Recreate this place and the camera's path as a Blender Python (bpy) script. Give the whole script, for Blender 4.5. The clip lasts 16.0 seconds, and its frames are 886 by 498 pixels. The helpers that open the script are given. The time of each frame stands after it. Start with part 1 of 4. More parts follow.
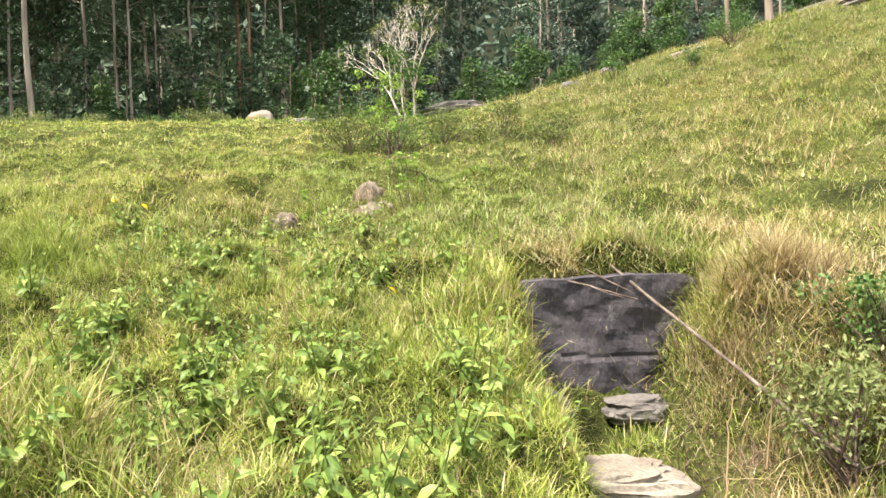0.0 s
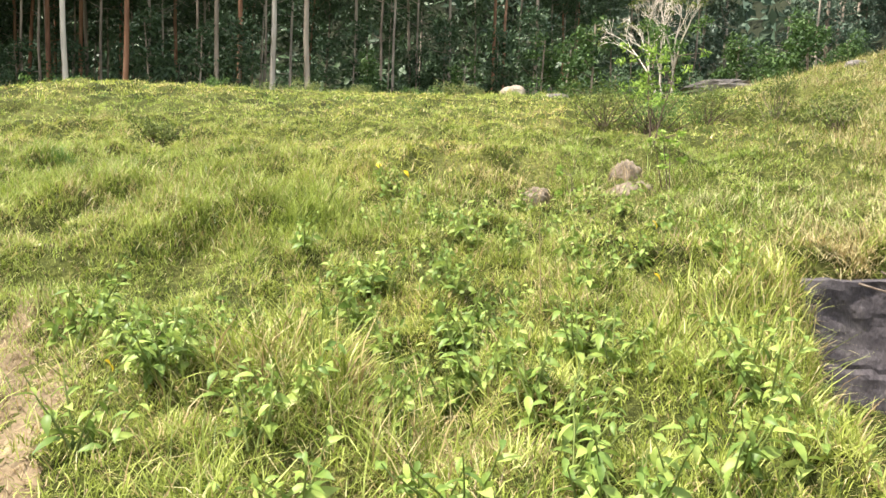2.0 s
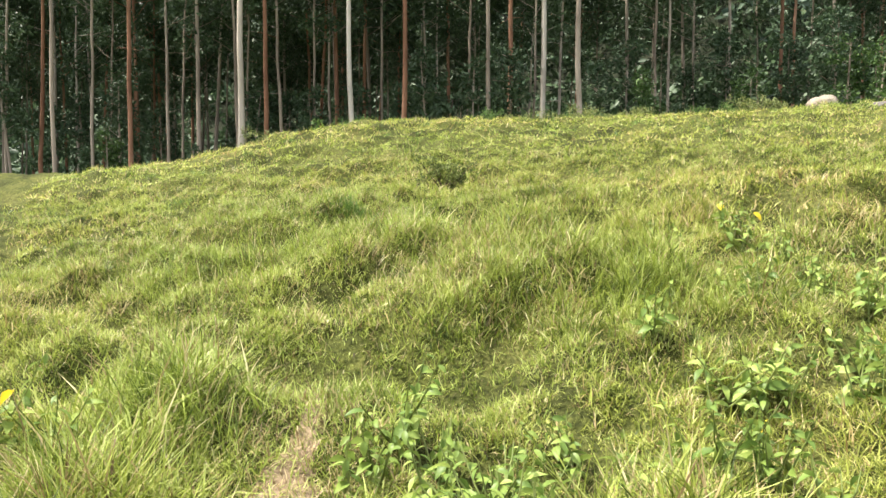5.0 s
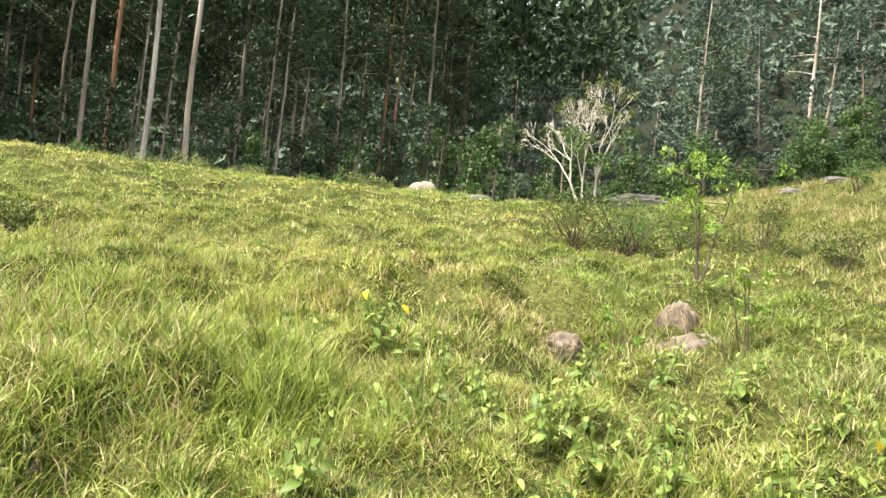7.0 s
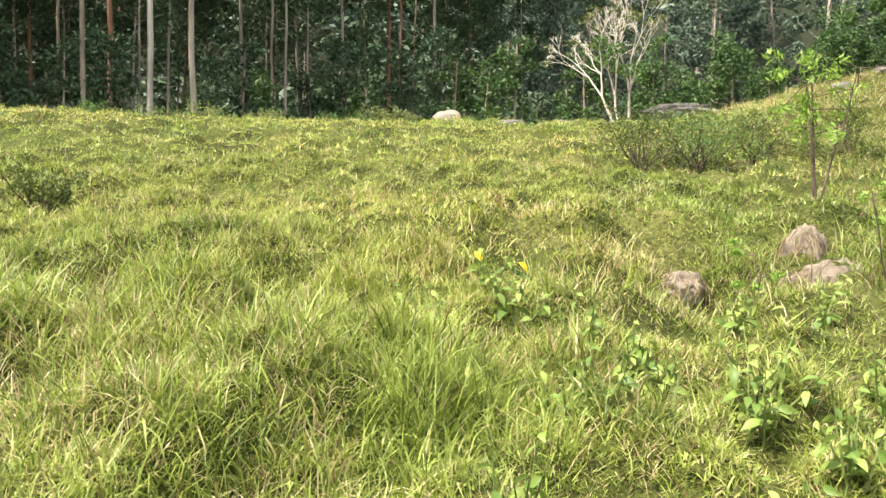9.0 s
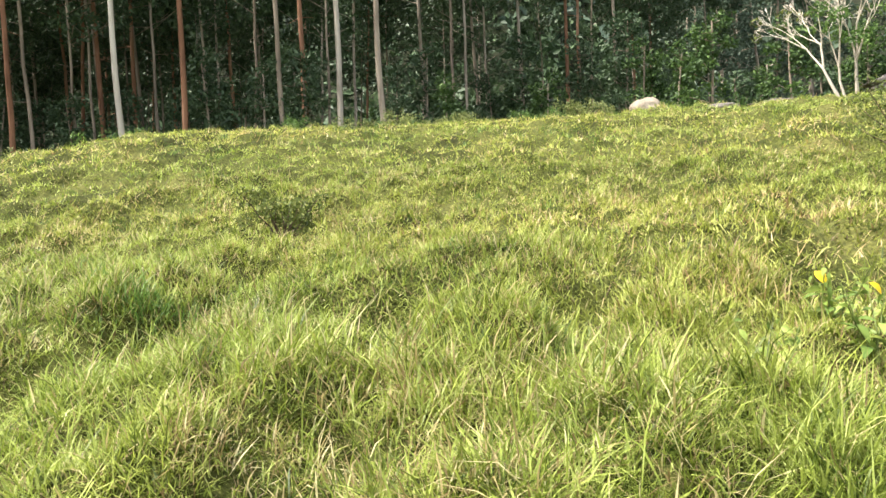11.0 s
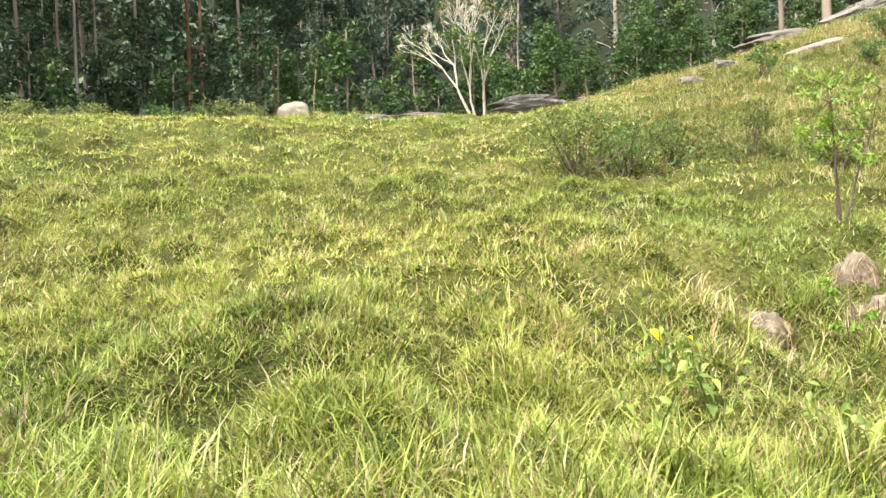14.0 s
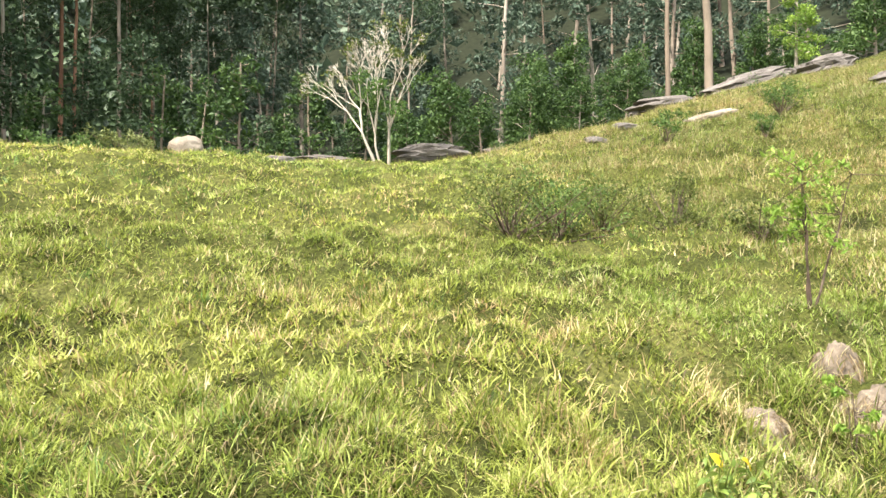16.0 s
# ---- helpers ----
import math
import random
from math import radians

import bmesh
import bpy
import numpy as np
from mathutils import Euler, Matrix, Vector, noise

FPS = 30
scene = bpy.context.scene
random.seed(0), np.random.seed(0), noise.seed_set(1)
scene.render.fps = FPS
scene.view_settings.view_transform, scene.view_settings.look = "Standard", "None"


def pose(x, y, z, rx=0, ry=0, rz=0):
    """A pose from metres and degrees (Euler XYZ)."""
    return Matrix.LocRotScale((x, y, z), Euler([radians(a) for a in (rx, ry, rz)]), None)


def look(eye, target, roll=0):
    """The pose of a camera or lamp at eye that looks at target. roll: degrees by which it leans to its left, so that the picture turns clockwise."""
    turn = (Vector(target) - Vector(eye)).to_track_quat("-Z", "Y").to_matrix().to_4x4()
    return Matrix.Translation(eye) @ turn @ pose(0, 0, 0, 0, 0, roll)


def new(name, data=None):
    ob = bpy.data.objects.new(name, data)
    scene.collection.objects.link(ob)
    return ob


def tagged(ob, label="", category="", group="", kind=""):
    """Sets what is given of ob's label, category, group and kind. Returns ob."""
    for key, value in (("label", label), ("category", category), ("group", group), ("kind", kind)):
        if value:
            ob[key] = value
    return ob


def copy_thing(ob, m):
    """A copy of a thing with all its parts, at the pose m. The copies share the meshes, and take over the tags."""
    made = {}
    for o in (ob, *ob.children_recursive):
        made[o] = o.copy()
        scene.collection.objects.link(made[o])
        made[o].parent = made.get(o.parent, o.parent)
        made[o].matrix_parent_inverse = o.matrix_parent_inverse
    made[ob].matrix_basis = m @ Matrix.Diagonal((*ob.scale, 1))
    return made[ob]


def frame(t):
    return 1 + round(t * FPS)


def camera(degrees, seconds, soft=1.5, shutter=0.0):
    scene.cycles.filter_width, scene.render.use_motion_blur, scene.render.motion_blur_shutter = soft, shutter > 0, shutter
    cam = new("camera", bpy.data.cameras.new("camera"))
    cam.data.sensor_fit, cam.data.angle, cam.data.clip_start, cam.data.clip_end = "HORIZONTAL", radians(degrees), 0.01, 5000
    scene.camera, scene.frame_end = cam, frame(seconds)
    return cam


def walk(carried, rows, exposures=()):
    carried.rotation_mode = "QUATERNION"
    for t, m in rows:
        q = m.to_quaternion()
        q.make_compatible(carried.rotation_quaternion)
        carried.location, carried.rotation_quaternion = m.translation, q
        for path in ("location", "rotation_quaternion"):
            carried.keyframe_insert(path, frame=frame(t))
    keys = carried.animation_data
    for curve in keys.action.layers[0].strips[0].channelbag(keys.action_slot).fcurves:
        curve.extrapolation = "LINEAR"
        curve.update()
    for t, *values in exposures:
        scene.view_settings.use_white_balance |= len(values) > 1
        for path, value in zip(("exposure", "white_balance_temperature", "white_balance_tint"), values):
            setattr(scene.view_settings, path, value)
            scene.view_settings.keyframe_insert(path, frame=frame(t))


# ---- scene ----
cam = camera(58.17, 16.0)
PATH = [
    (0, (-0.000, -0.000, 1.676), (0.252, 9.989, 1.283), -1.78),
    (0.5, (-0.047, -0.052, 1.664), (0.642, 9.919, 1.337), -0.31),
    (1, (-0.081, -0.050, 1.646), (0.424, 9.929, 1.228), 0.38),
    (1.5, (-0.097, 0.078, 1.649), (-0.747, 10.045, 1.167), 2.36),
    (2, (-0.163, 0.185, 1.661), (-2.815, 9.804, 0.996), 1.84),
    (2.5, (-0.387, 0.356, 1.624), (-4.323, 9.496, 0.643), 0.80),
    (3, (-0.570, 0.561, 1.686), (-5.266, 9.301, 0.442), 0.04),
    (3.5, (-0.663, 0.788, 1.736), (-5.935, 9.184, 0.429), -0.90),
    (3.7, (-0.740, 0.829, 1.730), (-6.364, 9.010, 0.526), -0.95),
    (5.8, (-1.367, 1.760, 1.898), (-6.658, 10.245, 1.943), 0.92),
    (6, (-1.438, 1.910, 1.886), (-6.143, 10.734, 1.966), 1.05),
    (6.5, (-1.623, 2.228, 1.917), (-4.678, 11.748, 2.103), 3.34),
    (7, (-1.792, 2.409, 1.963), (-2.807, 12.340, 2.544), 5.58),
    (7.5, (-1.925, 2.543, 1.973), (-2.532, 12.521, 2.266), 2.94),
    (8, (-2.057, 2.729, 2.027), (-3.118, 12.670, 1.798), 0.72),
    (8.2, (-2.117, 2.779, 2.020), (-3.190, 12.714, 1.640), 0.65),
    (10.3, (-2.908, 3.282, 2.260), (-4.885, 13.081, 2.020), -1.10),
    (10.5, (-2.956, 3.257, 2.263), (-5.353, 12.960, 1.934), -1.58),
    (11, (-3.098, 3.423, 2.226), (-6.368, 12.866, 1.853), -2.39),
    (11.5, (-3.309, 3.484, 2.276), (-7.196, 12.693, 1.987), -4.44),
    (12, (-3.515, 3.489, 2.333), (-7.431, 12.645, 1.420), -3.20),
    (12.5, (-3.647, 3.623, 2.358), (-5.940, 13.339, 1.775), -1.20),
    (13, (-3.818, 3.665, 2.451), (-5.076, 13.583, 2.249), -2.58),
    (13.5, (-4.018, 3.659, 2.544), (-4.785, 13.623, 2.195), -2.80),
    (14, (-4.081, 3.873, 2.521), (-2.629, 13.748, 1.906), -1.63),
    (14.5, (-4.178, 3.982, 2.595), (-1.152, 13.493, 1.976), -0.90),
    (15, (-4.434, 4.139, 2.624), (-1.663, 13.713, 1.805), 0.22),
    (15.5, (-4.520, 4.377, 2.639), (-2.104, 14.065, 2.087), 1.22),
    (16, (-4.555, 4.586, 2.722), (-1.566, 14.128, 2.605), 0.84),
]
walk(cam, [(t, look(e, g, r)) for t, e, g, r in PATH])

# ---- world, sun, exposure ----
SUN_EL, SUN_AZ = 60.0, 240.0          # degrees; azimuth clockwise from +y
world = bpy.data.worlds.new("sky")
scene.world = world
world.use_nodes = True
wn = world.node_tree.nodes
sky = wn.new("ShaderNodeTexSky")
sky.sky_type, sky.sun_disc = "NISHITA", False
sky.sun_elevation, sky.sun_rotation = radians(SUN_EL), radians(SUN_AZ)
sky.air_density, sky.dust_density = 1.0, 7.0
wn["Background"].inputs["Strength"].default_value = 0.12
veil = wn.new("ShaderNodeMix")          # thin bright cloud over the whole sky
veil.data_type = "RGBA"
veil.inputs[0].default_value, veil.inputs[7].default_value = 0.6, (6.2, 6.5, 6.9, 1.0)
world.node_tree.links.new(sky.outputs[0], veil.inputs[6])
world.node_tree.links.new(veil.outputs[2], wn["Background"].inputs["Color"])
sun_data = bpy.data.lights.new("sun", "SUN")
sun_data.energy, sun_data.angle, sun_data.color = 4.0, radians(1.5), (1.0, 0.95, 0.85)
sun = new("sun", sun_data)
sun_dir = Vector((math.sin(radians(SUN_AZ)) * math.cos(radians(SUN_EL)), math.cos(radians(SUN_AZ)) * math.cos(radians(SUN_EL)), math.sin(radians(SUN_EL))))
sun.matrix_world = look(sun_dir * 60, (0, 0, 0))
scene.view_settings.exposure = 1.55

rng = np.random.default_rng(7)


# ---- materials ----
class Nodes:
    """A small wrapper that builds a node material line by line."""

    def __init__(self, name):
        self.mat = bpy.data.materials.new(name)
        self.mat.use_nodes = True
        self.tree = self.mat.node_tree
        self.bsdf = self.tree.nodes["Principled BSDF"]
        self.out = self.tree.nodes["Material Output"]
        self.coord = self.add("ShaderNodeTexCoord")

    def add(self, kind, **values):
        n = self.tree.nodes.new(kind)
        for key, v in values.items():
            n.inputs[key.replace("_", " ")].default_value = v
        return n

    def join(self, a, b):
        self.tree.links.new(a, b)

    def noise(self, scale, detail=5.0, rough=0.55, stretch=None, where="Object"):
        n = self.add("ShaderNodeTexNoise", Scale=scale, Detail=detail, Roughness=rough)
        src = self.coord.outputs[where]
        if stretch:
            m = self.add("ShaderNodeMapping", Scale=stretch)
            self.join(src, m.inputs["Vector"])
            src = m.outputs[0]
        self.join(src, n.inputs["Vector"])
        return n.outputs["Fac"]

    def ramp(self, fac, stops):
        r = self.tree.nodes.new("ShaderNodeValToRGB")
        e = r.color_ramp.elements
        while len(e) < len(stops):
            e.new(0.5)
        for el, (p, c) in zip(e, stops):
            el.position, el.color = p, (*c, 1.0)
        self.join(fac, r.inputs[0])
        return r.outputs[0]

    def mix(self, fac, a, b, blend="MIX"):
        m = self.tree.nodes.new("ShaderNodeMix")
        m.data_type, m.blend_type = "RGBA", blend
        for v, sock in ((fac, m.inputs[0]), (a, m.inputs[6]), (b, m.inputs[7])):
            if hasattr(v, "is_output"):
                self.join(v, sock)
            else:
                sock.default_value = v if isinstance(v, float) else (*v, 1.0)
        return m.outputs[2]

    def island(self):
        return self.add("ShaderNodeNewGeometry").outputs["Random Per Island"]

    def bump(self, height, strength=0.4, distance=0.02):
        b = self.add("ShaderNodeBump", Strength=strength, Distance=distance)
        self.join(height, b.inputs["Height"])
        self.join(b.outputs[0], self.bsdf.inputs["Normal"])

    def done(self, color, rough=0.8, spec=0.3):
        if hasattr(color, "is_output"):
            self.join(color, self.bsdf.inputs["Base Color"])
        else:
            self.bsdf.inputs["Base Color"].default_value = (*color, 1.0)
        self.bsdf.inputs["Roughness"].default_value = rough
        self.bsdf.inputs["Specular IOR Level"].default_value = spec
        return self.mat

    def leafy(self, color, rough=0.55, through_light=0.35, spec=0.25):
        """Leaf: gloss above, and some light passing through."""
        self.done(color, rough, spec)
        t = self.add("ShaderNodeBsdfTranslucent")
        self.join(color, t.inputs["Color"])
        m = self.add("ShaderNodeMixShader", Fac=through_light)
        self.join(self.bsdf.outputs[0], m.inputs[1])
        self.join(t.outputs[0], m.inputs[2])
        self.join(m.outputs[0], self.out.inputs["Surface"])
        return self.mat


def foliage(name, dark, mid, light, patch=0.4, through_light=0.3):
    n = Nodes(name)
    a = n.ramp(n.island(), [(0.0, dark), (0.5, mid), (1.0, light)])
    b = n.ramp(n.noise(patch, 3.0), [(0.3, (0.65, 0.7, 0.7)), (0.7, (1.2, 1.15, 1.0))])
    return n.leafy(n.mix(1.0, a, b, "MULTIPLY"), 0.5, through_light)


def grass_mat(name, straw, patch, tone=(1.0, 1.0, 1.0)):
    """Blades that differ one by one, tuft by tuft and over broad patches; a share of them is dead straw."""
    n = Nodes(name)

    def math_node(op, a, b, c=0.0):
        m = n.add("ShaderNodeMath")
        m.operation = op
        for v, sock in zip((a, b, c), m.inputs):
            if hasattr(v, "is_output"):
                n.join(v, sock)
            else:
                sock.default_value = v
        return m.outputs[0]

    tuft = n.noise(4.5, 2.0, 0.5)
    shade = math_node("MULTIPLY_ADD", math_node("SUBTRACT", tuft, 0.5), 1.5, math_node("MULTIPLY_ADD", n.island(), 0.7, 0.15))
    green = n.ramp(shade, [(0.0, (0.04, 0.07, 0.010)), (0.28, (0.15, 0.192, 0.03)), (0.6, (0.315, 0.37, 0.07)), (1.0, (0.49, 0.53, 0.19))])
    pick = math_node("FRACT", math_node("MULTIPLY_ADD", n.island(), -7.31, 40.0), 0.0)
    dry = n.ramp(math_node("FRACT", math_node("MULTIPLY_ADD", n.island(), 13.7, 3.0), 0.0), [(0.0, (0.15, 0.10, 0.045)), (0.5, (0.42, 0.33, 0.16)), (1.0, (0.70, 0.62, 0.38))])
    lim = n.ramp(n.noise(patch, 4.0, 0.6), [(0.36, (straw * 0.3,) * 3), (0.66, (straw * 2.0,) * 3)])
    broad = n.ramp(n.noise(0.28, 3.0), [(0.35, (0.80, 0.90, 0.8)), (0.65, (1.12, 1.04, 1.0))])
    col = n.mix(1.0, n.mix(math_node("LESS_THAN", pick, lim), green, dry), broad, "MULTIPLY")
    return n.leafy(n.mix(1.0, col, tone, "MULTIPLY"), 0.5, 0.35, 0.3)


GRASS = grass_mat("pasture_grass", 0.18, 0.8)
# same pasture grass, colour raised to carry the sunlight on the upper slope
GRASS_SUN_TINT = grass_mat("sun_tinted_upper_grass", 0.16, 0.8, (1.30, 1.25, 1.30))
GRASS_DRY = grass_mat("dry_bank_grass", 0.62, 0.9)
GRASS_HILL = grass_mat("olive_hill_grass", 0.30, 0.7, (0.86, 0.85, 0.86))
BRAMBLE = foliage("dead_brown_stems", (0.05, 0.03, 0.025), (0.13, 0.085, 0.065), (0.27, 0.20, 0.15), 1.5, 0.1)
GRASS_BLUE = foliage("blue_green_grass", (0.05, 0.10, 0.022), (0.11, 0.20, 0.045), (0.18, 0.28, 0.075))
GUM_LEAF = foliage("gum_leaves", (0.028, 0.052, 0.025), (0.055, 0.095, 0.044), (0.10, 0.15, 0.075), 0.25, 0.2)
BUSH_LEAF = foliage("shrub_leaves", (0.05, 0.095, 0.025), (0.10, 0.185, 0.045), (0.18, 0.28, 0.08), 0.5)
BRIGHT_LEAF = foliage("bright_leaves", (0.14, 0.25, 0.04), (0.26, 0.40, 0.07), (0.40, 0.52, 0.12), 0.8, 0.4)
OLIVE_LEAF = foliage("olive_leaves", (0.05, 0.065, 0.016), (0.10, 0.135, 0.03), (0.21, 0.235, 0.07), 0.8)
CREST_LEAF = foliage("weedy_pale_leaves", (0.12, 0.15, 0.05), (0.20, 0.24, 0.08), (0.33, 0.35, 0.15), 0.8)
VALLEY_LEAF = foliage("deep_green_leaves", (0.035, 0.07, 0.022), (0.07, 0.13, 0.036), (0.13, 0.21, 0.06), 0.5)
# paler, bluer leaf colour stands in for haze; no volume is used
HAZE_TINT_LEAF = foliage("haze_tinted_leaves", (0.055, 0.09, 0.066), (0.085, 0.13, 0.09), (0.135, 0.18, 0.125), 0.06, 0.15)

n = Nodes("matted_thatch")
e1 = n.ramp(n.noise(0.9, 6.0), [(0.3, (0.03, 0.034, 0.012)), (0.5, (0.075, 0.085, 0.024)), (0.72, (0.14, 0.14, 0.05))])
e2 = n.ramp(n.noise(26.0, 8.0, 0.7), [(0.35, (0.35, 0.38, 0.35)), (0.65, (1.45, 1.4, 1.2))])
n.bump(n.noise(25.0, 8.0), 1.0, 0.06)
SOIL = n.done(n.mix(1.0, e1, e2, "MULTIPLY"), 0.95, 0.1)

n = Nodes("dry_earth")
e1 = n.ramp(n.noise(3.0, 6.0), [(0.3, (0.11, 0.085, 0.062)), (0.55, (0.24, 0.195, 0.15)), (0.8, (0.42, 0.36, 0.285))])
e2 = n.ramp(n.noise(30.0, 6.0), [(0.3, (0.6, 0.6, 0.6)), (0.7, (1.15, 1.15, 1.15))])
n.bump(n.noise(18.0, 8.0), 0.7, 0.03)
EARTH = n.done(n.mix(1.0, e1, e2, "MULTIPLY"), 0.95, 0.1)


n = Nodes("path_earth")
e1 = n.ramp(n.noise(4.0, 6.0), [(0.3, (0.14, 0.10, 0.06)), (0.7, (0.29, 0.22, 0.14))])
e2 = n.ramp(n.noise(45.0, 6.0), [(0.3, (0.6, 0.6, 0.6)), (0.7, (1.15, 1.15, 1.15))])
n.bump(n.noise(40.0, 8.0), 0.6, 0.02)
PATH_EARTH = n.done(n.mix(1.0, e1, e2, "MULTIPLY"), 0.95, 0.1)


def stone(name, dark, mid, light, stretch=None, lichen=(0.40, 0.37, 0.31)):
    n = Nodes(name)
    a = n.ramp(n.noise(2.2, 8.0, 0.6, stretch), [(0.3, dark), (0.52, mid), (0.75, light)])
    b = n.ramp(n.noise(38.0, 6.0), [(0.3, (0.7, 0.7, 0.7)), (0.7, (1.2, 1.2, 1.2))])
    c = n.mix(1.0, a, b, "MULTIPLY")
    spots = n.ramp(n.noise(6.0, 5.0, 0.7), [(0.62, (0.0, 0.0, 0.0)), (0.72, (0.7, 0.7, 0.7))])
    n.bump(n.noise(12.0, 9.0, 0.65, stretch), 0.7, 0.04)
    return n.done(n.mix(spots, c, lichen), 0.85, 0.25)


GRANITE = stone("pale_granite", (0.17, 0.135, 0.10), (0.29, 0.24, 0.185), (0.40, 0.35, 0.28))
GREY_ROCK = stone("grey_rock", (0.08, 0.07, 0.06), (0.16, 0.14, 0.125), (0.26, 0.24, 0.21), (0.5, 0.5, 3.0))
DARK_ROCK = stone("dark_slab_rock", (0.045, 0.04, 0.045), (0.075, 0.065, 0.07), (0.13, 0.115, 0.115), (1.5, 1.0, 0.6), (0.2, 0.19, 0.19))

def bark(name, a, b, c, scale=6.0):
    n = Nodes(name)
    col = n.ramp(n.noise(scale, 6.0, 0.6, (1.0, 1.0, 0.18)), [(0.32, a), (0.5, b), (0.7, c)])
    rnd = n.add("ShaderNodeObjectInfo").outputs["Random"]
    v = n.ramp(rnd, [(0.0, (0.75, 0.68, 0.62)), (0.6, (1.0, 0.95, 0.9)), (1.0, (1.25, 1.22, 1.2))])
    n.bump(n.noise(scale * 4, 6.0, 0.6, (1.0, 1.0, 0.12)), 0.6, 0.03)
    return n.done(n.mix(1.0, col, v, "MULTIPLY"), 0.85, 0.2)


BARK_GREY = bark("grey_gum_bark", (0.15, 0.125, 0.10), (0.32, 0.275, 0.225), (0.50, 0.46, 0.40), 1.2)
BARK_RED = bark("reddish_gum_bark", (0.13, 0.065, 0.04), (0.27, 0.145, 0.09), (0.42, 0.28, 0.20), 1.2)
BARK_WHITE = bark("white_bark", (0.40, 0.37, 0.32), (0.62, 0.59, 0.53), (0.75, 0.73, 0.68), 1.6)
TWIG = bark("dry_twig", (0.06, 0.045, 0.035), (0.13, 0.10, 0.08), (0.24, 0.20, 0.16), 12.0)
STRAW = foliage("dry_straw", (0.14, 0.09, 0.05), (0.28, 0.20, 0.12), (0.45, 0.36, 0.22), 1.5, 0.2)
n = Nodes("yellow_leaf")
YELLOW = n.leafy(n.ramp(n.noise(9.0), [(0.3, (0.75, 0.50, 0.02)), (0.7, (0.85, 0.66, 0.06))]), 0.5, 0.35)
# forest litter, taken near black so the colour holds the wood's deep shade
n = Nodes("shade_darkened_litter")
SHADE_LITTER = n.done(n.ramp(n.noise(1.5, 6.0), [(0.3, (0.010, 0.013, 0.007)), (0.7, (0.026, 0.030, 0.016))]), 0.95, 0.1)


# ---- the ground's shape ----
def sstep(a, b, v):
    t = np.clip((v - a) / (b - a), 0, 1)
    return t * t * (3 - 2 * t)


PH = np.random.default_rng(3).uniform(0, 6.28, (24, 3))


def bumps(x, y, wave, seed):
    """Smooth uneven ground of about that wavelength, -1 to 1."""
    v = 0
    for k in range(6):
        a, b, c = PH[(seed * 5 + k) % 24]
        v = v + np.sin((x * np.cos(a) + y * np.sin(a)) * 6.28 / wave * (0.7 + 0.12 * k) + b + 1.3 * np.sin((x * np.cos(c) + y * np.sin(c)) * 4 / wave))
    return v / 6


def knolls(x, y, cell, seed):
    """Rounded grass hummocks with narrow gaps between them: 1 on a crown, 0 in a gap."""
    x, y = np.asarray(x, float) / cell, np.asarray(y, float) / cell
    ix, iy = np.floor(x), np.floor(y)
    best = np.full(np.shape(x), 9.0)
    for a in (-1, 0, 1):
        for b in (-1, 0, 1):
            cx, cy = ix + a, iy + b
            r1 = np.sin(cx * 127.1 + cy * 311.7 + seed * 17.3) * 43758.5453
            r2 = np.sin(cx * 269.5 + cy * 183.3 + seed * 29.1) * 43758.5453
            r1, r2 = r1 - np.floor(r1), r2 - np.floor(r2)
            best = np.minimum(best, ((x - cx - r1) ** 2 + (y - cy - r2) ** 2) * (0.7 + 0.9 * r2))
    return np.clip(1 - best / 0.55, 0, 1)


def hollow(x, y):
    """1 inside the rock hollow of the gully, 0 outside."""
    w = 0.10 * bumps(x, y, 0.9, 2)
    x = x - 0.55 * sstep(5.4, 4.5, y) * sstep(1.2, 2.0, x)
    return sstep(0.52, 0.82, x + w) * sstep(2.5, 1.5, x + w) * sstep(1.2, 3.6, y + w) * sstep(6.02, 5.86, y - 0.115 * (x - 0.78))


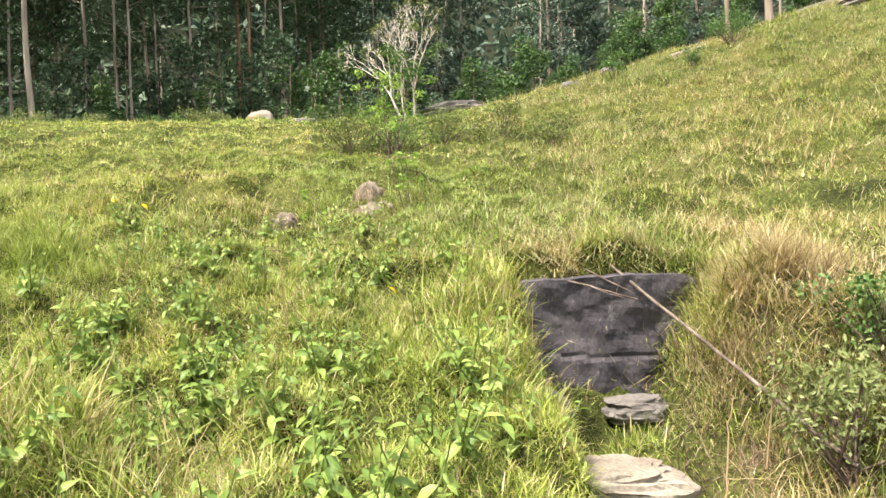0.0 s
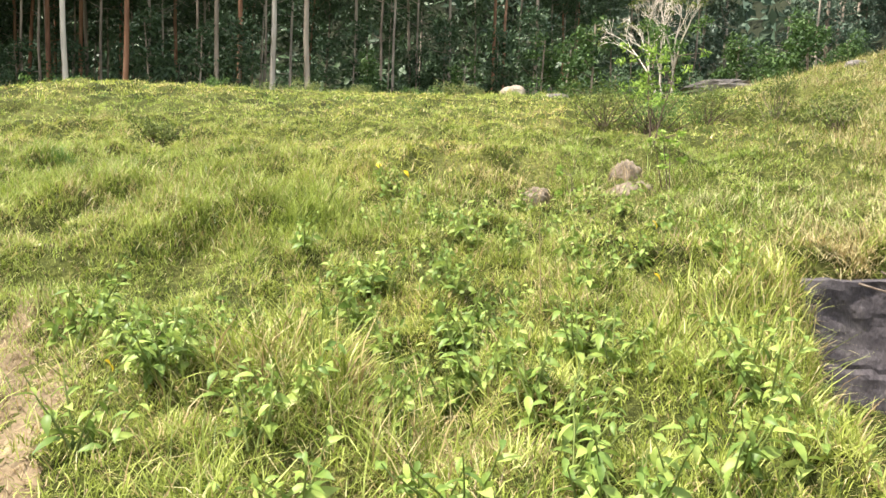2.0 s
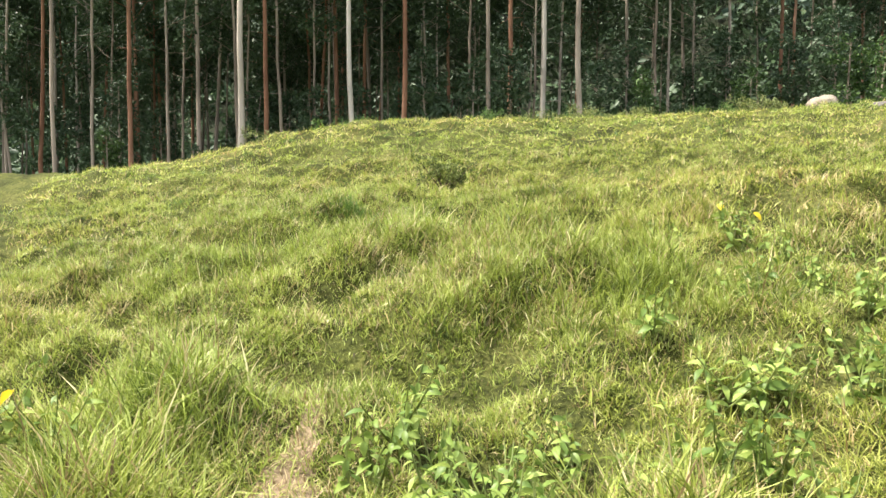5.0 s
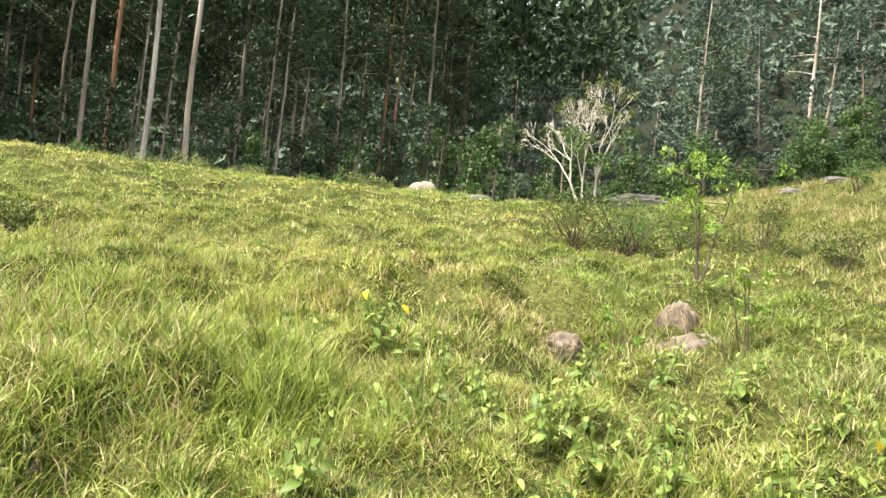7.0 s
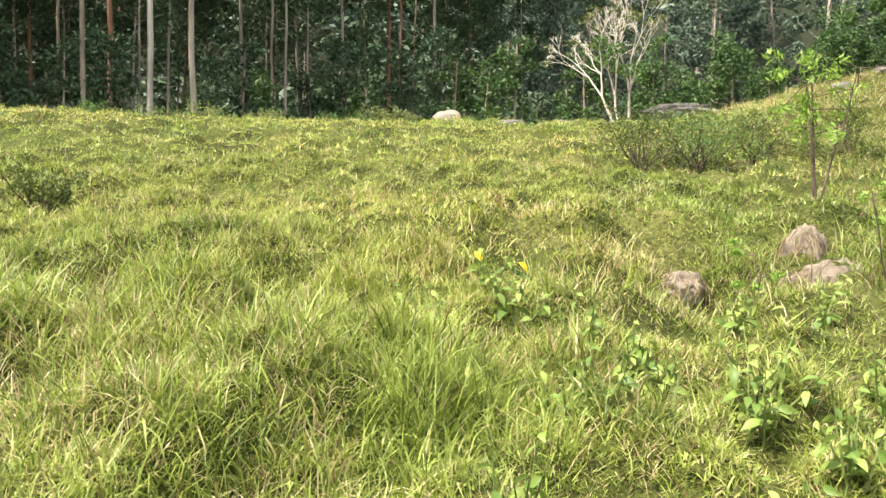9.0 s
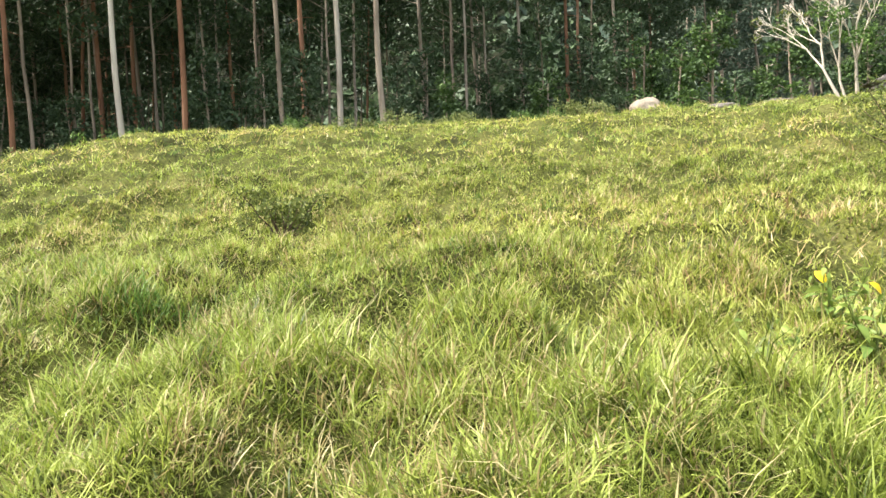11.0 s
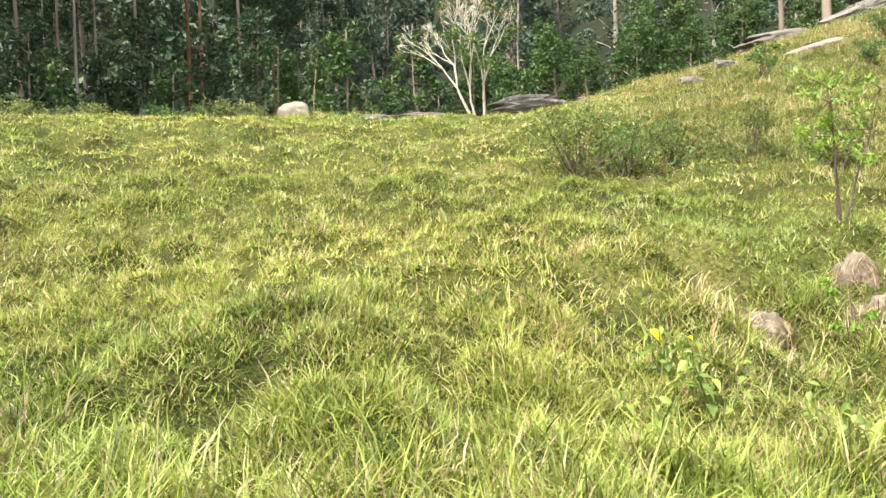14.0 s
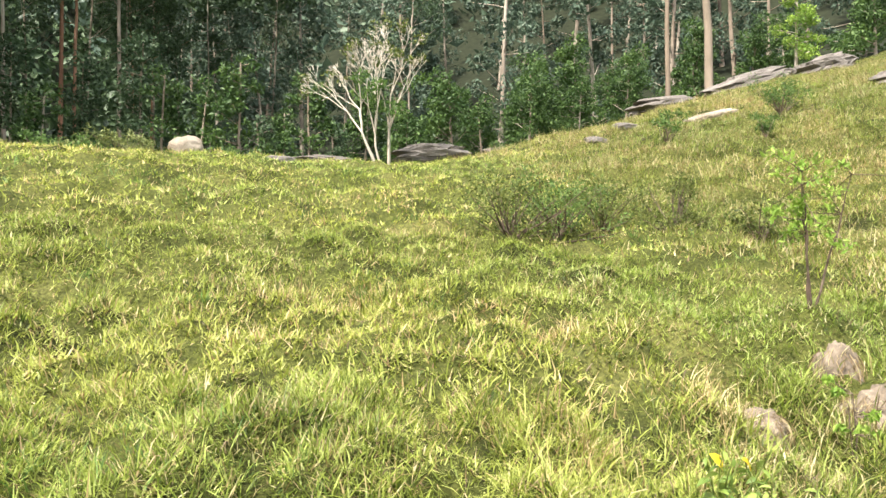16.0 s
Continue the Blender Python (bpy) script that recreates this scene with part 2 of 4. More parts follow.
def height(x, y):
    x, y = np.asarray(x, float), np.asarray(y, float)
    slope = 0.20 * y - 0.023 * x + 0.06
    crest = 4.55 - 0.09 * (np.minimum(y, 27) - 24) - 0.015 * np.maximum(y - 27, 0) - 0.10 * np.logaddexp(0, (-12.5 - x) * 1.2) / 1.2
    k = 0.45
    base = -k * np.logaddexp(-slope / k, -crest / k)
    base = base + 0.34 * 1.5 * np.logaddexp(0, (x - 3.6) / 1.5) * sstep(0, 14, y)
    base = base + 0.30 * np.exp(-((x + 5.6) ** 2 / 6 + (y - 6.2) ** 2 / 5))
    base = base + 0.22 * np.exp(-((x + 2.2) ** 2 / 3 + (y - 8.6) ** 2 / 0.8)) - 0.15 * np.exp(-((x + 1.4) ** 2 / 1.5 + (y - 7.6) ** 2 / 0.8))
    base = base - 0.15 * np.exp(-((x + 2.0) ** 2 / 1.5 + (y - 4.4) ** 2 / 1.0))
    base = base + 0.05 * bumps(x, y, 1.3, 0) + 0.10 * bumps(x, y, 3.6, 1)
    base = base + 0.10 * np.maximum(bumps(x, y, 0.8, 4) + 0.1, 0) + 0.05 * np.maximum(bumps(x, y, 0.45, 2), 0)
    lane = np.exp(-((x + 2.40 + 0.87 * (y - 2.44)) / 0.38) ** 2) * sstep(4.2, 2.9, y) * sstep(0.2, 1.0, y)
    near = (1 - lane) * sstep(24, 15, np.hypot(x + 2, y - 3))
    base = base + near * ((0.15 + 0.05 * bumps(x, y, 2.6, 3)) * (knolls(x, y, 0.62, 1) - 0.4) + 0.07 * (knolls(x, y, 0.27, 2) - 0.4))
    base = base + 0.55 * sstep(-0.5, 5, x) * sstep(17, 9, x) * sstep(13, 20, y) + 0.45 * np.exp(-(((x + 13) / 4) ** 2 + ((y - 15) / 3.5) ** 2))
    base = base - 0.28 * np.exp(-(((x + 1.46) / 0.6) ** 2 + ((y - 8.3) / 0.55) ** 2)) + 0.14 * np.exp(-(((x + 0.4) / 0.4) ** 2 + ((y - 9.25) / 0.4) ** 2))
    base = base - 0.95 * hollow(x, y) - 0.16 * np.exp(-(((x + 0.6) / 0.6) ** 2 + ((y - 8.45) / 0.5) ** 2))
    far = np.hypot(x, y)
    base = base + 0.07 * bumps(x, y, 1.9, 3) * sstep(7, 11, far) - 0.55 * sstep(-12, -19, x) * sstep(8, 16, y)
    base = base + 0.25 * bumps(x, y, 9.0, 3) * sstep(20, 45, far)
    # forested valley side and the mountain beyond it
    rise = sstep(55, 260, y + 0.15 * x) * (78 + 0.22 * np.clip(x, -100, 200)) + 26 * sstep(60, 320, x) + 45 * sstep(-2, -40, x) * sstep(62, 150, y) + 75 * sstep(62, 240, -x)
    base = np.maximum(base, -6 - 0.02 * far) + rise
    return base + 6.0 * bumps(x, y, 90.0, 3) * sstep(90, 220, far)


def h1(x, y):
    return float(height(x, y))


# ---- mesh helpers ----
def mesh(name, verts, tris, material, smooth=False):
    me = bpy.data.meshes.new(name)
    verts, tris = np.asarray(verts, np.float32), np.asarray(tris, np.int32)
    k = tris.shape[1]
    me.vertices.add(len(verts))
    me.vertices.foreach_set("co", verts.ravel())
    me.loops.add(tris.size)
    me.loops.foreach_set("vertex_index", tris.ravel())
    me.polygons.add(len(tris))
    me.polygons.foreach_set("loop_start", np.arange(0, tris.size, k, dtype=np.int32))
    me.polygons.foreach_set("loop_total", np.full(len(tris), k, np.int32))
    if smooth:
        me.polygons.foreach_set("use_smooth", np.ones(len(tris), bool))
    me.update(calc_edges=True)
    me.validate()
    me.materials.append(material)
    return me


def part(name, data, parent, label=""):
    ob = new(name, data)
    ob.parent = parent
    return tagged(ob, label)


def thing(name, label, category, where=None, group="", kind=""):
    ob = new(name)
    ob.empty_display_size = 0.2
    if where is not None:
        ob.matrix_basis = where
    return tagged(ob, label, category, group, kind)


def tubes(lines, sides=7):
    """Tapered tubes along polylines of (x, y, z, radius) rows."""
    vs, fs, at = [], [], 0
    for line in lines:
        line = np.asarray(line, float)
        p, r = line[:, :3], line[:, 3]
        d = np.gradient(p, axis=0)
        d /= np.linalg.norm(d, axis=1)[:, None] + 1e-9
        ref = np.array([0.0, 0, 1.0]) if abs(d[0, 2]) < 0.8 else np.array([1.0, 0, 0])
        u = np.cross(d, ref)
        u /= np.linalg.norm(u, axis=1)[:, None] + 1e-9
        v = np.cross(d, u)
        a = np.arange(sides) * 2 * np.pi / sides
        ring = p[:, None] + r[:, None, None] * (u[:, None] * np.cos(a)[None, :, None] + v[:, None] * np.sin(a)[None, :, None])
        vs.append(ring.reshape(-1, 3))
        for i in range(len(line) - 1):
            for j in range(sides):
                q = (j + 1) % sides
                fs.append((at + i * sides + j, at + i * sides + q, at + (i + 1) * sides + q, at + (i + 1) * sides + j))
        at += len(line) * sides
    return np.concatenate(vs), np.array(fs)


def rod(a, b, r0, r1, gen, wob=0.05, n=8):
    """A slightly crooked tapered line from a to b."""
    a, b = np.asarray(a, float), np.asarray(b, float)
    t = np.linspace(0, 1, n)[:, None]
    p = a + (b - a) * t
    off = np.cumsum(gen.normal(0, 1, (n, 3)), axis=0)
    off -= off[0] + (off[-1] - off[0]) * t
    p = p + off * wob * np.linalg.norm(b - a) / n
    return np.hstack([p, (r0 + (r1 - r0) * t)])


def leaves(points, normals, size, gen, slim=0.45):
    """Small pointed leaves (four corners, folded along the rib) at the points, turned about the normals."""
    n = len(points)
    size = np.broadcast_to(np.asarray(size, float), (n,)) * gen.uniform(0.6, 1.3, n)
    d = gen.normal(0, 1, (n, 3)) + normals * 0.8
    d[:, 2] -= 0.3
    d /= np.linalg.norm(d, axis=1)[:, None]
    s = np.cross(d, normals + gen.normal(0, 0.5, (n, 3)))
    s /= np.linalg.norm(s, axis=1)[:, None] + 1e-9
    nn = np.cross(s, d)
    L, W = size[:, None], size[:, None] * slim
    base, tip = points - d * L * 0.5, points + d * L * 0.5
    lift = nn * W * 0.25
    l, r = points + s * W * 0.5 + lift, points - s * W * 0.5 + lift
    v = np.stack([base, r, tip, l], 1).reshape(-1, 3)
    k = np.arange(n)[:, None] * 4
    return v, np.concatenate([k + [0, 1, 2], k + [0, 2, 3]], 1).reshape(-1, 3)


def clumps(centres, radii, per, size, gen, flat=0.7, slim=0.45):
    """Leaves over the shells of uneven clumps."""
    pts, nor = [], []
    for c, r in zip(centres, radii):
        d = gen.normal(0, 1, (per, 3))
        d /= np.linalg.norm(d, axis=1)[:, None]
        rad = r * (0.55 + 0.5 * gen.random(per)) * (1 + 0.25 * np.sin(d[:, 0] * 5 + c[0]) * np.cos(d[:, 2] * 4 + c[1]))
        p = d * rad[:, None]
        p[:, 2] *= flat
        pts.append(p + c)
        nor.append(d)
    return leaves(np.concatenate(pts), np.concatenate(nor), size, gen, slim)


def stack(parts):
    vs, fs, at = [], [], 0
    for v, f in parts:
        vs.append(v)
        fs.append(f + at)
        at += len(v)
    return np.concatenate(vs), np.concatenate(fs)


# ---- ground sheet ----
def axis_steps(lo, hi, fine_lo, fine_hi, fine):
    out = [fine_lo]
    while out[-1] < fine_hi:
        out.append(out[-1] + fine)
    step, up = fine, []
    v = out[-1]
    while v < hi:
        step *= 1.09
        v += step
        up.append(v)
    step, down, v = fine, [], fine_lo
    while v > lo:
        step *= 1.09
        v -= step
        down.append(v)
    return np.array(down[::-1] + out + up)


gx, gy = axis_steps(-600, 600, -12, 7, 0.10), axis_steps(-400, 900, 0, 17, 0.10)
GX, GY = np.meshgrid(gx, gy)
gv = np.stack([GX, GY, height(GX, GY)], -1).reshape(-1, 3)
ii = np.arange(len(gv)).reshape(GX.shape)
gf = np.stack([ii[:-1, :-1], ii[:-1, 1:], ii[1:, 1:], ii[1:, :-1]], -1).reshape(-1, 4)
ground_mesh = mesh("ground", gv, gf, SOIL, True)
ground_mesh.materials.append(SHADE_LITTER)      # leaf litter darkened for shade, under the wood and over the far hills
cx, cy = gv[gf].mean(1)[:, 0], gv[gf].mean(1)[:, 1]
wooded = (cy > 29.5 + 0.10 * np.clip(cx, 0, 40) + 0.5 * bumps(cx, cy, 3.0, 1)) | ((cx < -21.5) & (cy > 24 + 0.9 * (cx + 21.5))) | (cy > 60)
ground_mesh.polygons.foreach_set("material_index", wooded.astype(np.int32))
ground = tagged(new("ground", ground_mesh), "sloping pasture soil under tangled grass", "ground", kind="structure")


# ---- grass ----
def bare(x, y):
    """How bare the soil is, 0 to 1: the trodden path, the hollow, the mound."""
    px = -2.40 - 0.87 * (y - 2.44)
    path = np.exp(-((x - px) / 0.26) ** 2) * sstep(4.0, 2.9, y) * sstep(0.2, 1.0, y)
    mound = np.exp(-(((x + 0.6) / 0.42) ** 2 + ((y - 8.35) / 0.5) ** 2) ** 2)
    stony = sum(np.exp(-(((x - a) / r) ** 2 + ((y - b) / (0.7 * r)) ** 2) ** 2) for a, b, r in ((7.0, 20.5, 0.8), (10.9, 18.8, 0.8), (1.1, 23.5, 1.0), (-1.5, 23.3, 0.8), (-4.74, 24.0, 0.45), (-1.46, 8.25, 0.22), (-0.5, 8.3, 0.34)))
    return np.clip(path + stony + 0.85 * mound + 0.8 * hollow(x, y), 0, 1)


def tufts(x, y, per, length, width, gen, lean=0.8, spread=0.05, simple=False):
    """Tufts of bent blades: two joints and a tip each, three triangles."""
    n = len(x) * per
    bx = np.repeat(x, per) + gen.normal(0, spread, n)
    by = np.repeat(y, per) + gen.normal(0, spread, n)
    bz = height(bx, by) - 0.01
    L = np.repeat(length, per) * gen.uniform(0.45, 1.15, n)
    W = width * gen.uniform(0.5, 1.3, n) * 0.5
    a = gen.uniform(0, 6.283, n)
    tilt = gen.gamma(2.0, lean * 0.32, n)
    bend = gen.uniform(0.2, 1.3, n)
    dx, dy = np.cos(a), np.sin(a)
    tw = a + 1.57 + gen.normal(0, 0.6, n)
    sx, sy = np.cos(tw), np.sin(tw)

    def row(s):
        ang = np.clip(tilt + bend * s, 0, 2.1)
        return np.sin(ang), np.cos(ang)

    if simple:
        s1, c1 = row(0.4)
        t = np.stack([bx + dx * s1 * L, by + dy * s1 * L, bz + c1 * L], -1)
        side = np.stack([sx, sy, np.zeros(n)], -1) * W[:, None]
        b = np.stack([bx, by, bz], -1)
        return np.stack([b - side, b + side, t], 1).reshape(-1, 3), np.arange(n * 3).reshape(-1, 3)
    s1, c1 = row(0.15)
    s2, c2 = row(0.75)
    m = np.stack([bx + dx * s1 * L * 0.5, by + dy * s1 * L * 0.5, bz + c1 * L * 0.5], -1)
    t = m + np.stack([dx * s2, dy * s2, c2], -1) * (L * 0.5)[:, None]
    side = np.stack([sx, sy, np.zeros(n)], -1) * W[:, None]
    b = np.stack([bx, by, bz], -1)
    v = np.stack([b - side * 0.7, b + side * 0.7, m - side, m + side, t], 1).reshape(-1, 3)
    k = np.arange(n)[:, None] * 5
    return v, np.concatenate([k + [0, 1, 3], k + [0, 3, 2], k + [2, 3, 4]], 1).reshape(-1, 3)


def to_path(x, y):
    """Distance to the walked line, from (0, 0) to (-4.6, 4.6)."""
    s = np.clip((-x + y) / 9.2, 0, 1)
    return np.hypot(x + 4.6 * s, y - 4.6 * s)


def sow(x0, x1, y0, y1, count, near, far, gen):
    x, y = gen.uniform(x0, x1, count), gen.uniform(y0, y1, count)
    d = to_path(x, y)
    keep = (gen.random(count) < 0.5 + 0.8 * knolls(x, y, 0.62, 1) + 0.5 * sstep(8, 13, d)) & (d >= near) & (d < far) & (gen.random(count) > bare(x, y) * 0.92) & (y > -0.8 - x * 0.4)
    walked = (y < 1.9 + 0.6 * np.maximum(0, -3.3 - x)) | (x > 0.66 * y + 0.7)      # thinner where it is trodden, and far out on the bank
    keep &= ~walked | (gen.random(count) < 0.15)
    return x[keep], y[keep]


def lush(x, y):
    return np.clip(0.12 + 0.55 * knolls(x, y, 0.62, 1) + 0.25 * knolls(x, y, 0.27, 2) + 0.5 * bumps(x, y, 2.3, 2), 0, 1)


def field_grass(name, label, x0, x1, y0, y1, count, near, far, per, length, width, seed, mat=None, spread=0.05, lean=0.8, test=None, simple=False):
    gen = np.random.default_rng(seed)
    x, y = sow(x0, x1, y0, y1, count, near, far, gen)
    if test is not None:
        k = test(x, y, gen)
        x, y = x[k], y[k]
    ln = length * (0.5 + 1.1 * lush(x, y)) * gen.uniform(0.7, 1.25, len(x))
    v, f = tufts(x, y, per, ln, width, gen, lean, spread, simple)
    return tagged(new(name, mesh(name, v, f, mat or GRASS)), label, "grass", kind="stuff")


def not_dry(x, y, gen):
    return gen.random(len(x)) > 0.75 * dry_bank(x, y)


def dry_bank(x, y):
    return np.exp(-(((x - 1.9) / 1.7) ** 2 + ((y - 6.9) / 1.0) ** 2)) + np.exp(-(((x - 3.4) / 0.9) ** 2 + ((y - 5.2) / 1.3) ** 2)) + 0.9 * np.exp(-(((x - 2.7) / 1.2) ** 2 + ((y - 3.7) / 0.9) ** 2)) + 0.6 * np.exp(-(((x + 1.5) / 0.5) ** 2 + ((y - 8.2) / 0.4) ** 2))


def in_view(x, y, gen):
    return (y > 1.5 + 0.2 * np.abs(x + 2)) & (x < 3 + 0.62 * y) & (x > -4 - 1.25 * y)


def on_hill(x, y, gen):
    """The drier hillside across the dip."""
    return x + 0.9 * bumps(x, y, 3.0, 1) + gen.normal(0, 0.5, len(x)) > 4.3 - 3.4 * sstep(6.5, 9.5, y) + 0.7 * sstep(10, 14, y) + 1.2 * sstep(16, 23, y)


field_grass("near_grass", "tangled bright green pasture grass with dry straw", -10, 5, -0.5, 9, 60000, 0.0, 3.6, 15, 0.102, 0.0052, 11, spread=0.05, lean=1.9, test=not_dry)
field_grass("near_turf", "short matted grass close to the soil", -10, 5, -0.5, 9, 80000, 0.0, 3.6, 16, 0.070, 0.0085, 17, spread=0.07, lean=1.8, test=not_dry, simple=True)
field_grass("middle_grass", "yellow-green pasture grass in uneven tufts", -16, 10, 1, 16, 80000, 3.6, 8.5, 10, 0.088, 0.0075, 12, spread=0.06, lean=2.1, test=lambda x, y, g: not_dry(x, y, g) & ~on_hill(x, y, g))
field_grass("middle_turf", "short matted yellow-green grass", -16, 10, 1, 16, 110000, 3.6, 8.5, 16, 0.068, 0.012, 18, spread=0.09, lean=2.3, test=lambda x, y, g: not_dry(x, y, g) & ~on_hill(x, y, g), simple=True)
field_grass("far_grass", "yellow-green grass on the rising pasture, colour raised for sunlight", -34, 20, 6, 32, 94000, 8.5, 32, 19, 0.080, 0.019, 13, GRASS_SUN_TINT, spread=0.09, lean=2.3, test=lambda x, y, g: in_view(x, y, g) & ~on_hill(x, y, g), simple=True)
field_grass("hill_grass", "olive-green rough grass on the hillside", -4, 24, 8, 32, 42000, 3.6, 36, 19, 0.115, 0.014, 23, GRASS_HILL, 0.09, 1.3, lambda x, y, g: in_view(x, y, g) & on_hill(x, y, g), simple=True)
field_grass("straw_tangle", "pale dead stems lying through the pasture grass", -10, 5, -0.5, 10, 11000, 0.0, 5.0, 5, 0.11, 0.0035, 24, STRAW, 0.08, 2.6)
field_grass("brown_thatch", "brown dead leaves at the foot of the grass", -10, 5, -0.5, 10, 9000, 0.0, 5.5, 7, 0.085, 0.005, 25, BRAMBLE, 0.07, 2.2, lambda x, y, g: g.random(len(x)) < 1.1 - 1.3 * knolls(x, y, 0.62, 1))
gen = np.random.default_rng(15)
field_grass("hill_tussocks", "olive and straw-coloured tufts on the hillside", 1.5, 17, 9, 26, 2600, 5, 40, 26, 0.20, 0.012, 19, GRASS_DRY, 0.10, 1.1, simple=True)
for name, label, count, mat, long in (("field_tussocks", "scattered tall green tussocks across the pasture", 600, GRASS, 0.15), ("dry_tussocks", "scattered dry olive-brown tussocks across the pasture", 520, GRASS_DRY, 0.16), ("rank_tufts", "dark green rank tufts across the pasture", 420, GRASS_BLUE, 0.13)):
    x, y = gen.uniform(-16, 14, count), gen.uniform(6, 25, count)
    k = in_view(x, y, gen) & (bare(x, y) < 0.3)
    x, y = np.repeat(x[k], 7), np.repeat(y[k], 7)
    x, y = x + gen.normal(0, 0.10, len(x)), y + gen.normal(0, 0.10, len(x))
    v, f = tufts(x, y, 10, np.full(len(x), long) * gen.uniform(0.6, 1.2, len(x)), 0.012, gen, 1.2, 0.05, True)
    tagged(new(name, mesh(name, v, f, mat)), label, "grass", kind="stuff")
field_grass("bank_grass", "straw-coloured dry grass on the gully bank", -3, 6, 3, 9.5, 9000, 0.0, 12, 12, 0.15, 0.006, 14, GRASS_DRY, 0.06, 1.6, lambda x, y, g: g.random(len(x)) < dry_bank(x, y))


# trodden path: bare dry earth with straw on it
gen = np.random.default_rng(16)
pv, pf = [], []
for i, py in enumerate(np.arange(0.9, 4.0, 0.06)):
    mid = -2.40 - 0.87 * (py - 2.44) + 0.05 * math.sin(py * 7)
    wide = 0.22 * float(sstep(4.2, 3.0, py)) + 0.03 * math.sin(py * 5)
    for t in np.linspace(-1, 1, 9):
        x = mid + t * max(wide, 0.03)
        pv.append((x, py + 0.4 * t * wide, h1(x, py + 0.4 * t * wide) + 0.006 - 0.02 * abs(t) ** 4))
    if i:
        pf += [((i - 1) * 9 + k, (i - 1) * 9 + k + 1, i * 9 + k + 1, i * 9 + k) for k in range(8)]
tagged(new("trodden_path", mesh("trodden_path", pv, pf, PATH_EARTH, True)), "narrow trodden path of pale dry earth", "path", kind="structure")
y = gen.uniform(1.0, 4.1, 2200)
x = -2.40 - 0.87 * (y - 2.44) + gen.normal(0, 0.2, 2200)
v, f = tufts(x, y, 5, np.full(2200, 0.10), 0.005, gen, 4.0, 0.05)
tagged(new("straw_litter", mesh("straw_litter", v, f, STRAW)), "dry straw lying on the trodden path", "straw", kind="stuff")


# ---- rocks and earth ----
def rock_mesh(name, size, seed, material, rough=0.18, layers=0.0, level=4, power=0.8):
    """A weathered stone: a displaced ball, flattened, with bedding steps where layers > 0."""
    bm = bmesh.new()
    bmesh.ops.create_icosphere(bm, subdivisions=level, radius=1.0)
    off = Vector((seed * 3.7, seed * 1.3, seed * 2.1))
    for v in bm.verts:
        p = v.co.copy()
        box = Vector([math.copysign(abs(c) ** power, c) for c in p])
        k = 1 + rough * noise.fractal(p * 1.3 + off, 1.0, 2.0, 4) + rough * 0.4 * noise.fractal(p * 5 + off, 0.9, 2.0, 3)
        q = box * k
        if layers:
            q.z = q.z * 0.45 + 0.55 * round(q.z * layers) / layers
            q.x += 0.10 * math.sin(round(q.z * layers) * 2.4 + seed)
        v.co = Vector((q.x * size[0], q.y * size[1], q.z * size[2]))
    me = bpy.data.meshes.new(name)
    bm.to_mesh(me)
    bm.free()
    me.polygons.foreach_set("use_smooth", np.full(len(me.polygons), not layers))
    me.materials.append(material)
    return me


def rock(name, label, x, y, size, seed, material, sink=0.35, turn=(0, 0, 0), z=None, group="", **kw):
    ob = new(name, rock_mesh(name, size, seed, material, **kw))
    ob.matrix_basis = pose(x, y, (h1(x, y) if z is None else z) + size[2] * (1 - 2 * sink), *turn)
    return tagged(ob, label, "rock", group)


rock("boulder", "pale rounded granite boulder on the grassy crest", -4.74, 24.2, (0.40, 0.35, 0.34), 1, GRANITE, 0.5, z=4.74, power=1.0, rough=0.12)
rock("rock_ledge", "flat weathered grey-brown rock ledge beside the bare tree", 1.1, 23.9, (0.95, 0.5, 0.26), 2, GREY_ROCK, 0.2, (0, -3, -6), layers=3)
rock("rock_ledge", "low dark rock outcrop under the bare tree", -1.5, 23.6, (0.8, 0.4, 0.15), 3, GREY_ROCK, 0.3, (0, 2, 5), layers=3)
rock("flat_rock", "small flat stone lying in the grass", 2.7, 23.4, (0.35, 0.2, 0.08), 4, GREY_ROCK, 0.3)
rock("flat_rock", "low grey stone half buried in pasture grass", -2.9, 20.6, (0.3, 0.2, 0.10), 5, GREY_ROCK, 0.35)
rock("flat_rock", "grey weathered rock showing through the hillside grass", 5.2, 21.4, (0.32, 0.25, 0.11), 6, GREY_ROCK, 0.42)
rock("flat_rock", "grey weathered rock on the hillside", 3.9, 20.4, (0.24, 0.2, 0.10), 16, GREY_ROCK, 0.42)
rock("rock_slab", "bare pale sandy rock slab on the hillside", 7.0, 20.6, (0.75, 0.45, 0.14), 7, GRANITE, 0.3, (0, -14, 10))
rock("rock_slab", "dark weathered rock slab in the hillside grass", 10.9, 18.9, (0.8, 0.5, 0.2), 8, GREY_ROCK, 0.3, (0, -14, 0), layers=3)
rock("crag", "long low ledge of layered grey rock", 10.9, 28.6, (1.3, 0.7, 0.38), 9, GREY_ROCK, 0.2, (0, -8, 8), layers=4)
rock("crag", "large tilted crag of layered grey rock", 14.1, 28.2, (1.9, 0.8, 0.55), 10, GREY_ROCK, 0.25, (0, -17, 2), layers=5)
rock("crag", "broken end of a layered grey crag", 16.6, 27.4, (1.1, 0.8, 0.5), 11, GREY_ROCK, 0.3, (0, -15, 0), layers=4)
rock("stone", "flat lichen-spotted stone in the gully", 1.42, 5.38, (0.22, 0.15, 0.09), 12, GREY_ROCK, 0.25, layers=3)
rock("stone", "cracked pale layered stone at the gully mouth", 1.09, 4.42, (0.40, 0.24, 0.12), 13, GRANITE, 0.25, (4, 6, 10), layers=3)
